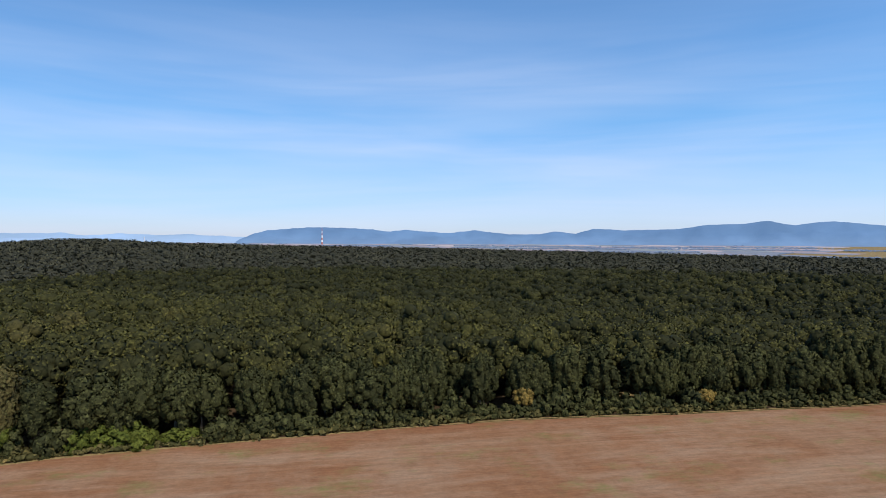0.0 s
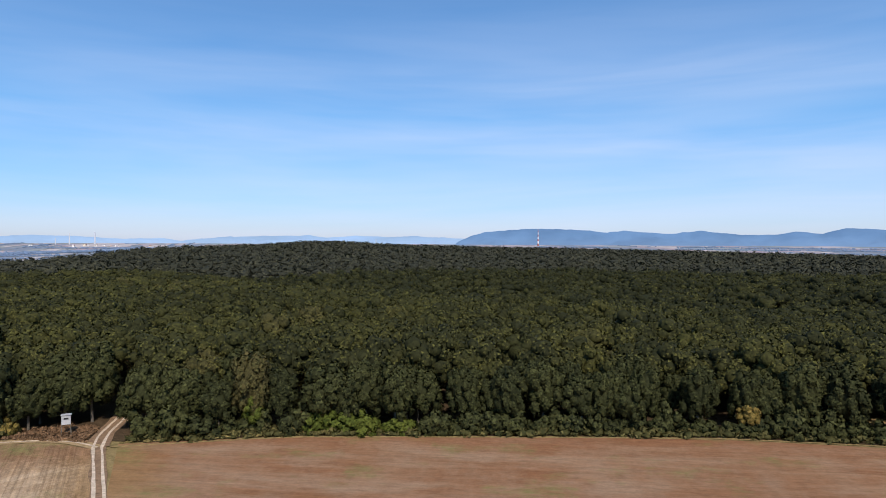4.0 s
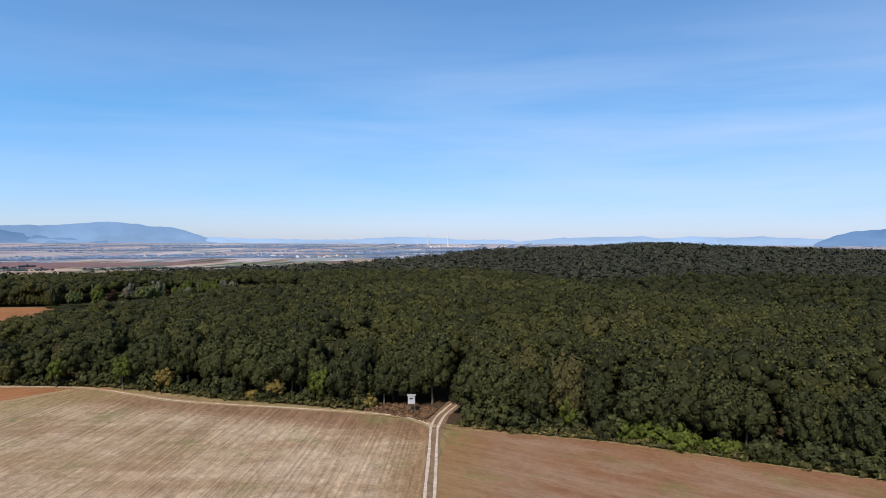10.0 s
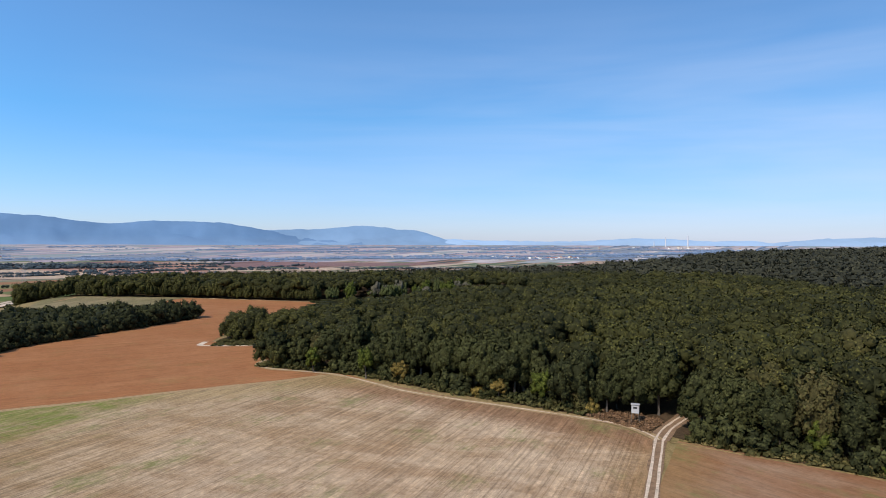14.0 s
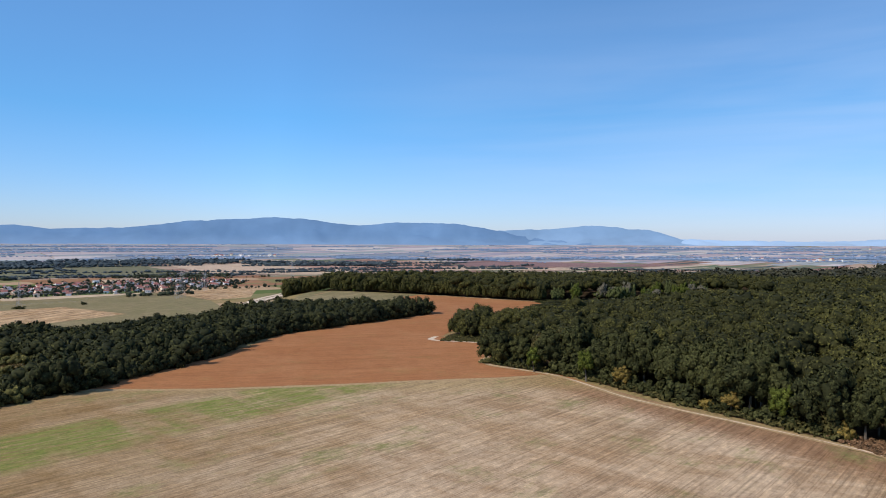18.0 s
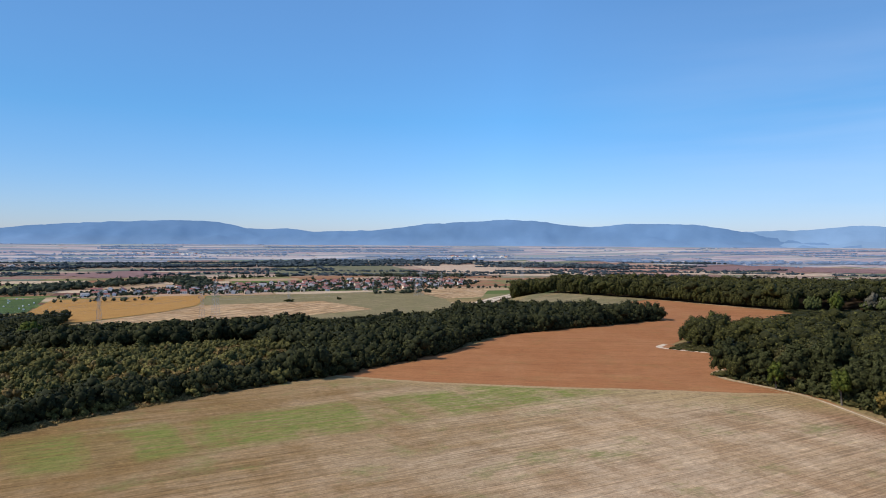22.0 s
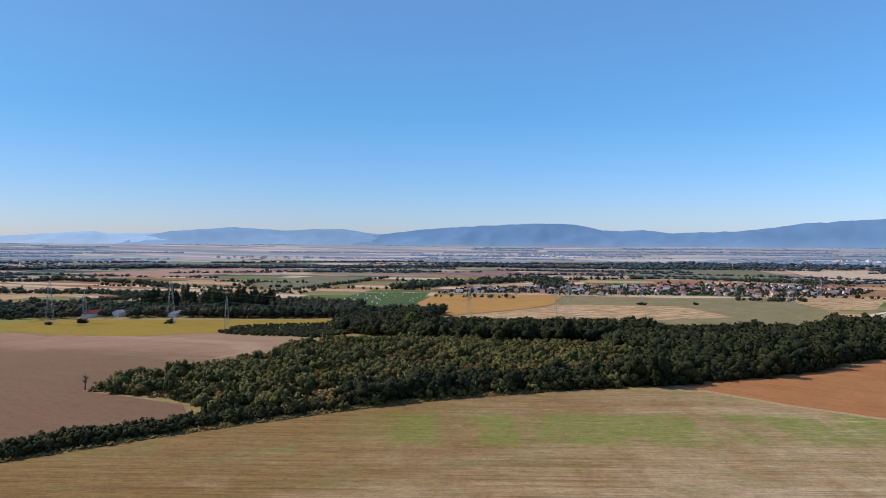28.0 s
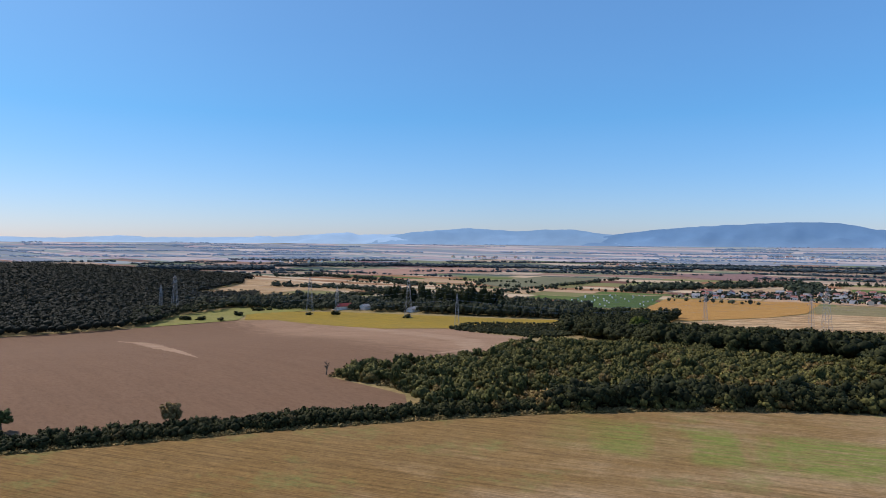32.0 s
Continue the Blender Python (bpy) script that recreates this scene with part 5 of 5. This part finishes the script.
BELTS = [
    ([(-452, -2265), (-897, -2150), (-1330, -1820), (-1745, -1583), (-2008, -1197)], 60, 11, 0.7, 1.3),
    ([(-2068, -1233), (-2418, -941), (-2586, -515)], 330, 22, 0.9, 1.4),
    ([(-22, -2092), (-395, -2039)], 60, 10, 1.0, 1.7),
    ([(-318, -1597), (-451, -1622), (-531, -1412), (-521, -1222)], 25, 8, 0.6, 1.1),
    ([(-249, -1254), (-359, -1200), (-433, -1037)], 30, 8, 0.6, 1.1),
    ([(-834, -956), (-1006, -973), (-1298, -954), (-1080, -751)], 70, 11, 0.8, 1.5),
    ([(-596, -1008), (-824, -1124), (-1098, -1284)], 12, 8, 0.5, 0.9),
    ([(-1353, -911), (-1580, -825), (-1677, -649)], 14, 8, 0.5, 1.0),
    ([(-1607, -608), (-1707, -387)], 50, 11, 0.7, 1.3),
    ([(-1072, -410), (-1128, -320)], 18, 7, 0.5, 0.8),
    ([(-2671, 250), (-2731, 717), (-2608, 1126), (-2432, 1460)], 40, 12, 0.6, 1.2),
    ([(-2420, -472), (-2401, 22)], 200, 20, 0.9, 1.4),
    ([(-2829, -230), (-2661, 311)], 60, 12, 0.7, 1.2),
    ([(-2463, 1725), (-2426, 2151), (-2353, 2554)], 60, 12, 0.8, 1.4),
]
# long tree belts across the plain, one behind the other
for ring_, share, deep in ((1830, 0.35, 14), (1990, 0.5, 18), (2180, 0.55, 26), (2390, 0.6, 24), (2600, 0.6, 34), (2850, 0.6, 30), (3080, 0.65, 44), (3330, 0.6, 40), (3600, 0.65, 60), (3900, 0.5, 50)):
    az_ = -46.0 + rng.uniform(0, 5)
    while az_ < 200:
        wide_ = math.degrees(rng.uniform(250, 1000) / ring_)
        if rng.uniform() < share:
            r0 = ring_ + rng.uniform(-60, 60)
            r1 = r0 + rng.uniform(-110, 110)
            line = []
            for q in range(6):
                a_, r_ = radians(az_ + wide_ * q / 5), r0 + (r1 - r0) * q / 5 + rng.uniform(-8, 8)
                line.append((-math.sin(a_) * r_, math.cos(a_) * r_))
            BELTS.append((line, deep, 10 if ring_ < 2700 else 13, 0.4, 0.85))
        az_ += wide_ * rng.uniform(0.9, 1.3)
for k, (line, depth, gap, lo, hi) in enumerate(BELTS):
    add_belt(line, depth, gap, lo, hi, 70 + k)
tuft = [crown(1000 + k, 5.2, 5.0, 4.6, 4, 3.0, 1, 3, 0) for k in range(5)]
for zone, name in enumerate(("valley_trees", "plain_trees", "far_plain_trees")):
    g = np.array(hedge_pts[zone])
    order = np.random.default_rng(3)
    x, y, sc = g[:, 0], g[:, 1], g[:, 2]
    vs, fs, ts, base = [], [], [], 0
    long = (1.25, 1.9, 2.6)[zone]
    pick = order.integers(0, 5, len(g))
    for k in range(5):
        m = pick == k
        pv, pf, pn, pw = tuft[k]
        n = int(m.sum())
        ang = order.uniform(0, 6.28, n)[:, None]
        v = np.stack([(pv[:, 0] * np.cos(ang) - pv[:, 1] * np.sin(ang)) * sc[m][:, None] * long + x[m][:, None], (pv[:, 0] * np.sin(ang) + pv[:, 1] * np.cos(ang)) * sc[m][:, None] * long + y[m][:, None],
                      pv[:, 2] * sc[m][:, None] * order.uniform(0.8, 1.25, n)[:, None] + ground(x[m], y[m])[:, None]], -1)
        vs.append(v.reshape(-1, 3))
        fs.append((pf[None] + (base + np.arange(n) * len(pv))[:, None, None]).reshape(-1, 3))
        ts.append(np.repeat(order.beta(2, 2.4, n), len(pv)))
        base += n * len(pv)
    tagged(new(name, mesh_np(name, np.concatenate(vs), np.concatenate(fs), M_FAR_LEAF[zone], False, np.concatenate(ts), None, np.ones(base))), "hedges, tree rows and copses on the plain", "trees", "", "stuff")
# rows of tall poplars beside the farm
pop = []
for k in range(3):
    root = tagged(new("poplar"), "tall dense poplar beside the farm", "tree", "poplars beside the farm")
    v, f, nn, ww_ = crown(1100 + k, 3.6, 9.5, 11.5, 160, 1.0, 2, 20)
    part("crown", mesh_np("crown", v, f, M_LEAF, True, None, nn, ww_), M_LEAF, root)
    part("trunk", trunk_mesh("trunk", 1100 + k, 14, 0.35), M_BARK, root)
    pop.append(root)
spots = [(-432 + 7.5 * (k % 8) + rng.uniform(-2, 2), -726 - 5.5 * (k % 8) - 8 * (k // 8)) for k in range(16)] + [(-392 + 10 * k + rng.uniform(-3, 3), -806 - 5 * k) for k in range(8)]
for k, (px, py) in enumerate(spots):
    m = Matrix.LocRotScale((px, py, float(ground(px, py))), Euler((0, 0, rng.uniform(0, 6))), (1.35, 1.35, rng.uniform(1.05, 1.3)))
    if k < 3:
        pop[k].matrix_basis = m
    else:
        copy_thing(pop[k % 3], m)

# village houses
def gable(bm, w, d, h, rise, over=0.4):
    a = [bm.verts.new(p) for p in ((-w / 2 - over, -d / 2 - over, h - 0.3), (w / 2 + over, -d / 2 - over, h - 0.3), (w / 2 + over, 0, h + rise), (-w / 2 - over, 0, h + rise), (w / 2 + over, d / 2 + over, h - 0.3), (-w / 2 - over, d / 2 + over, h - 0.3))]
    low = [bm.verts.new(v.co - Vector((0, 0, 0.25))) for v in a]
    for q in ((0, 1, 2, 3), (3, 2, 4, 5)):
        bm.faces.new([a[k] for k in q])
        bm.faces.new([low[k] for k in reversed(q)])
    for p, q in ((0, 1), (1, 2), (2, 4), (4, 5), (5, 3), (3, 0)):
        bm.faces.new((a[q], a[p], low[p], low[q]))


def house(name, w, d, h, rise, wall_mat, roof_mat, label, category="house"):
    root = tagged(new(name), label, category, "houses of the village" if name == "house" else "")
    bm = bmesh.new()
    box(bm, -w / 2, w / 2, -d / 2, d / 2, -0.6, h)
    for sx in (-1, 1):
        t = [bm.verts.new((sx * w / 2, -d / 2, h)), bm.verts.new((sx * w / 2, d / 2, h)), bm.verts.new((sx * w / 2, 0, h + rise - 0.3))]
        bm.faces.new(t)
    part("wall", bm, wall_mat, root)
    bm = bmesh.new()
    gable(bm, w, d, h, rise)
    roof = part("roof", bm, roof_mat, root)
    bm = bmesh.new()
    box(bm, w * 0.2, w * 0.2 + 0.7, -0.4, 0.4, h + rise - 0.9, h + rise + 0.9)
    part("chimney", bm, M_BRICK, roof)
    for k in range(3):
        bm = bmesh.new()
        box(bm, -w * 0.36 + k * w * 0.3, -w * 0.36 + k * w * 0.3 + 1.2, -d / 2 - 0.05, -d / 2 + 0.05, 1.1, 2.4)
        part("window", bm, M_DARK, root)
    return root


kinds = [house("house", 11, 8.5, 5.4, 2.6, M_PLASTER, M_TILE, "white village house with a red tiled roof"), house("house", 9, 8, 4.6, 2.8, M_PLASTER, M_TILE_BROWN, "white village house with a brown tiled roof"),
         house("house", 13, 9, 5.4, 2.4, M_PLASTER, M_ROOF_GREY, "white village house with a grey roof"), house("house", 10, 9, 5.4, 2.2, M_PLASTER_WARM, M_TILE, "cream village house with a red tiled roof")]
VILLAGE = [(-800, -812), (-955, -706), (-945, -640), (-1120, -485), (-1194, -372), (-1330, -300), (-1500, -305), (-1560, -520), (-1400, -640), (-1180, -770), (-950, -880)]
x, y = scatter(VILLAGE, 29, 51, lambda x, y: np.random.default_rng(52).uniform(size=len(x)) < 0.66)
rng = np.random.default_rng(53)
for k, (px, py) in enumerate(zip(x, y)):
    m = Matrix.LocRotScale((px, py, float(ground(px, py))), Euler((0, 0, radians(34 + rng.choice([0, 90]) + rng.uniform(-12, 12)))), (rng.uniform(0.8, 1.05),) * 3)
    if k < 4:
        kinds[k].matrix_basis = m
    else:
        copy_thing(kinds[int(rng.choice(4, p=[0.46, 0.2, 0.12, 0.22]))], m)
gx_, gy_ = scatter(VILLAGE, 9.5, 54, lambda x, y: np.random.default_rng(55).uniform(size=len(x)) < 0.72)
many("village_trees", [crown(1200 + k, 4.0, 3.8, 3.9, 4, 2.0, 1, 2) for k in range(4)], gx_, gy_, 56, M_FAR_LEAF[0], "garden trees among the village houses", "trees", 0.3, 0.9)
barn = house("barn", 26, 11, 4.5, 3.4, M_PLASTER, M_BARNRED, "white farm barn with a red roof", "barn")
barn.matrix_basis = pose(-254, -826, float(ground(-254, -826)), 0, 0, 20)
barn = house("barn", 18, 10, 4.5, 2.6, M_PLASTER, M_ROOF_GREY, "white farm barn with a grey roof", "barn")
barn.matrix_basis = pose(-282, -815, float(ground(-282, -815)), 0, 0, 35)
barn = house("barn", 22, 9, 4.0, 2.2, M_PLASTER, M_ROOF_GREY, "pale farm shed with a grey roof", "barn")
barn.matrix_basis = pose(-330, -770, float(ground(-330, -770)), 0, 0, 40)

# white bales on the green field
BALES = [(-525, -755), (-590, -815), (-715, -905), (-810, -848), (-655, -705)]
bm = bmesh.new()
bmesh.ops.create_cone(bm, cap_ends=True, segments=14, radius1=1.0, radius2=1.0, depth=1.7)
bmesh.ops.bevel(bm, geom=[e for e in bm.edges if abs(e.verts[0].co.z - e.verts[1].co.z) < 0.01], offset=0.25, segments=2)
bmesh.ops.rotate(bm, verts=bm.verts[:], matrix=Matrix.Rotation(radians(90), 3, "X"))
me = bpy.data.meshes.new("bale")
bm.to_mesh(me)
bm.free()
me.materials.append(M_WRAP)
x, y = scatter(BALES, 22, 57, lambda x, y: np.random.default_rng(58).uniform(size=len(x)) < 0.55)
for px, py in zip(x, y):
    ob = tagged(new("bale", me), "round bale wrapped in white film", "bale", "white bales on the green field")
    ob.matrix_basis = pose(px, py, float(ground(px, py)) + 1.32, 0, 0, rng.uniform(0, 180))

# ======== pylons ========
def strut(bm, p, q, r):
    p, q = Vector(p), Vector(q)
    d = q - p
    bmesh.ops.create_cube(bm, size=1, matrix=Matrix.LocRotScale((p + q) / 2, d.to_track_quat("Z", "Y"), (r * 1.35, r * 1.35, d.length)))


def pylon(height, foot, arms, label):
    root = tagged(new("pylon"), label, "pylon", "pylons of the power lines")
    top = foot * 0.16
    def at(z):
        return foot / 2 + (top - foot / 2) * min(1, z / (height * 0.86))
    for sx in (-1, 1):
        for sy in (-1, 1):
            bm = bmesh.new()
            strut(bm, (sx * foot / 2, sy * foot / 2, -0.5), (sx * top, sy * top, height * 0.86), 0.13)
            strut(bm, (sx * top, sy * top, height * 0.86), (0, 0, height), 0.12)
            part("leg", bm, M_STEEL, root)
    bm = bmesh.new()
    zs = [height * 0.86 * (1 - (1 - k / 8) ** 1.5) for k in range(9)]
    for z0, z1 in zip(zs, zs[1:]):
        a, b_ = at(z0), at(z1)
        for s in (-1, 1):
            for t in (-1, 1):
                strut(bm, (-a * t, s * a, z0), (b_ * t, s * b_, z1), 0.05)
                strut(bm, (s * a, -a * t, z0), (s * b_, b_ * t, z1), 0.05)
    part("bracing", bm, M_STEEL, root)
    for z, reach in arms:
        bm = bmesh.new()
        for s in (-1, 1):
            for e in (-top, top):
                strut(bm, (0, e, z + 1.3), (s * reach, 0, z), 0.09)
                strut(bm, (s * top, e, z - 0.4), (s * reach, 0, z), 0.10)
        arm = part("crossarm", bm, M_STEEL, root)
        for s in (-1, 1):
            bm = bmesh.new()
            bmesh.ops.create_cone(bm, cap_ends=True, segments=6, radius1=0.14, radius2=0.14, depth=2.2, matrix=Matrix.Translation((s * reach, 0, z - 1.1)))
            part("insulator", bm, M_DARK, arm)
    return root


big_arms, slim_arms = ((31, 7.5), (37, 9.5), (42, 6.5)), ((24, 6.0), (29, 4.5))
big, slim = pylon(46, 8.0, big_arms, "tall grey lattice pylon with three crossarms"), pylon(34, 4.6, slim_arms, "slim grey lattice pylon with two crossarms")
LINE_A = [(-51, -838), (-198, -776), (-297, -706), (-652, -436), (-1057, -319), (-1500, -215)]
LINE_B = [(-36, -846), (-229, -767), (-310, -605), (-587, -535), (-667, -464), (-886, -470), (-1040, -322), (-1206, -324)]
for line, proto, arms in ((LINE_A, big, big_arms), (LINE_B, slim, slim_arms)):
    wires = tagged(new("power_line"), "thin steel wires of a power line", "power line")
    for k, (px, py) in enumerate(line):
        qx, qy = line[min(k + 1, len(line) - 1)]
        ox, oy = line[max(k - 1, 0)]
        m = pose(px, py, float(ground(px, py)), 0, 0, math.degrees(math.atan2(qy - oy, qx - ox)) + 90)
        if k == 0:
            proto.matrix_basis = m
        else:
            copy_thing(proto, m)
    for (x0, y0), (x1, y1) in zip(line, line[1:]):
        L = math.hypot(x1 - x0, y1 - y0)
        nx, ny = -(y1 - y0) / L, (x1 - x0) / L
        for z, reach in arms:
            for s in (-1, 1):
                bm = bmesh.new()
                rings_ = []
                for q in range(11):
                    e = q / 10
                    p = Vector((x0 + (x1 - x0) * e + nx * s * reach, y0 + (y1 - y0) * e + ny * s * reach,
                                float(ground(x0, y0)) * (1 - e) + float(ground(x1, y1)) * e + z - 2.2 - L * 0.035 * 4 * e * (1 - e)))
                    rings_.append([bm.verts.new(p + Vector((nx * 0.035 * ca, ny * 0.035 * ca, 0.035 * sa_))) for ca, sa_ in ((1, 0), (-0.5, 0.87), (-0.5, -0.87))])
                for r0, r1 in zip(rings_, rings_[1:]):
                    for k in range(3):
                        bm.faces.new((r0[k], r0[(k + 1) % 3], r1[(k + 1) % 3], r1[k]))
                part("wire", bm, M_STEEL, wires)

# far landmarks
mast = tagged(new("transmitter_mast"), "red and white transmitter mast behind the forest", "mast")
for k in range(7):
    bm = bmesh.new()
    bmesh.ops.create_cone(bm, cap_ends=True, segments=10, radius1=5.2 - k * 0.5, radius2=4.8 - k * 0.5, depth=14, matrix=Matrix.Translation((0, 0, 7 + 14 * k)))
    part("segment", bm, M_MASTRED if k % 2 else M_PLASTER, mast)
bm = bmesh.new()
bmesh.ops.create_cone(bm, cap_ends=True, segments=8, radius1=2.0, radius2=0.8, depth=22, matrix=Matrix.Translation((0, 0, 108)))
part("antenna", bm, M_MASTRED, mast)
mast.location = (-746 * 1.0, 4118, 8)
for az, h, rad in ((47.6, 62, 4.0), (45.9, 70, 4.5), (48.5, 34, 3), (24.1, 40, 3)):
    stack = tagged(new("chimney_stack"), "tall pale factory chimney on the far plain", "chimney")
    bm = bmesh.new()
    bmesh.ops.create_cone(bm, cap_ends=True, segments=12, radius1=rad, radius2=rad * 0.6, depth=h, matrix=Matrix.Translation((0, 0, h / 2)))
    part("shaft", bm, M_PLASTER_HAZE, stack)
    px, py = -math.sin(radians(az)) * 4200, math.cos(radians(az)) * 4200
    stack.location = (px, py, float(ground(px, py)) - 1)
for az, r_, n_ in ((127, 3150, 26), (150, 2900, 22), (103, 3000, 14), (57, 2900, 24), (47, 3900, 16), (140, 2450, 18), (166, 2600, 10)):
    for k in range(n_):
        rr = r_ + rng.uniform(-60, 60)
        q = radians(az + rng.normal() * 2.2)
        px, py = -math.sin(q) * rr, math.cos(q) * rr
        ob = copy_thing(kinds[int(rng.integers(0, 4))], Matrix.LocRotScale((px, py, float(ground(px, py))), Euler((0, 0, rng.uniform(0, 3))), (rng.uniform(0.8, 1.4),) * 3))
        ob["group"] = "houses of the far villages"

# dark tufts at the feet of the pylons and single bushes in the meadow
tuft_spots = [(-229, -767), (-297, -706), (-198, -776), (-51, -838), (-946, -417), (-886, -470), (-60, -770), (-75, -762), (-95, -752), (-150, -840), (-165, -845), (-180, -850), (-120, -795)]
for k, (px, py) in enumerate(tuft_spots):
    sc = rng.uniform(1.0, 1.9)
    ob = copy_thing(shrubs["edge"][k % 4], Matrix.LocRotScale((px + 2, py + 1, float(ground(px + 2, py + 1))), Euler((0, 0, k)), (sc * 1.6, sc * 1.2, sc * 0.7)))
    tagged(ob, "dark bush in the fields of the valley", "shrub", "bushes in the valley")
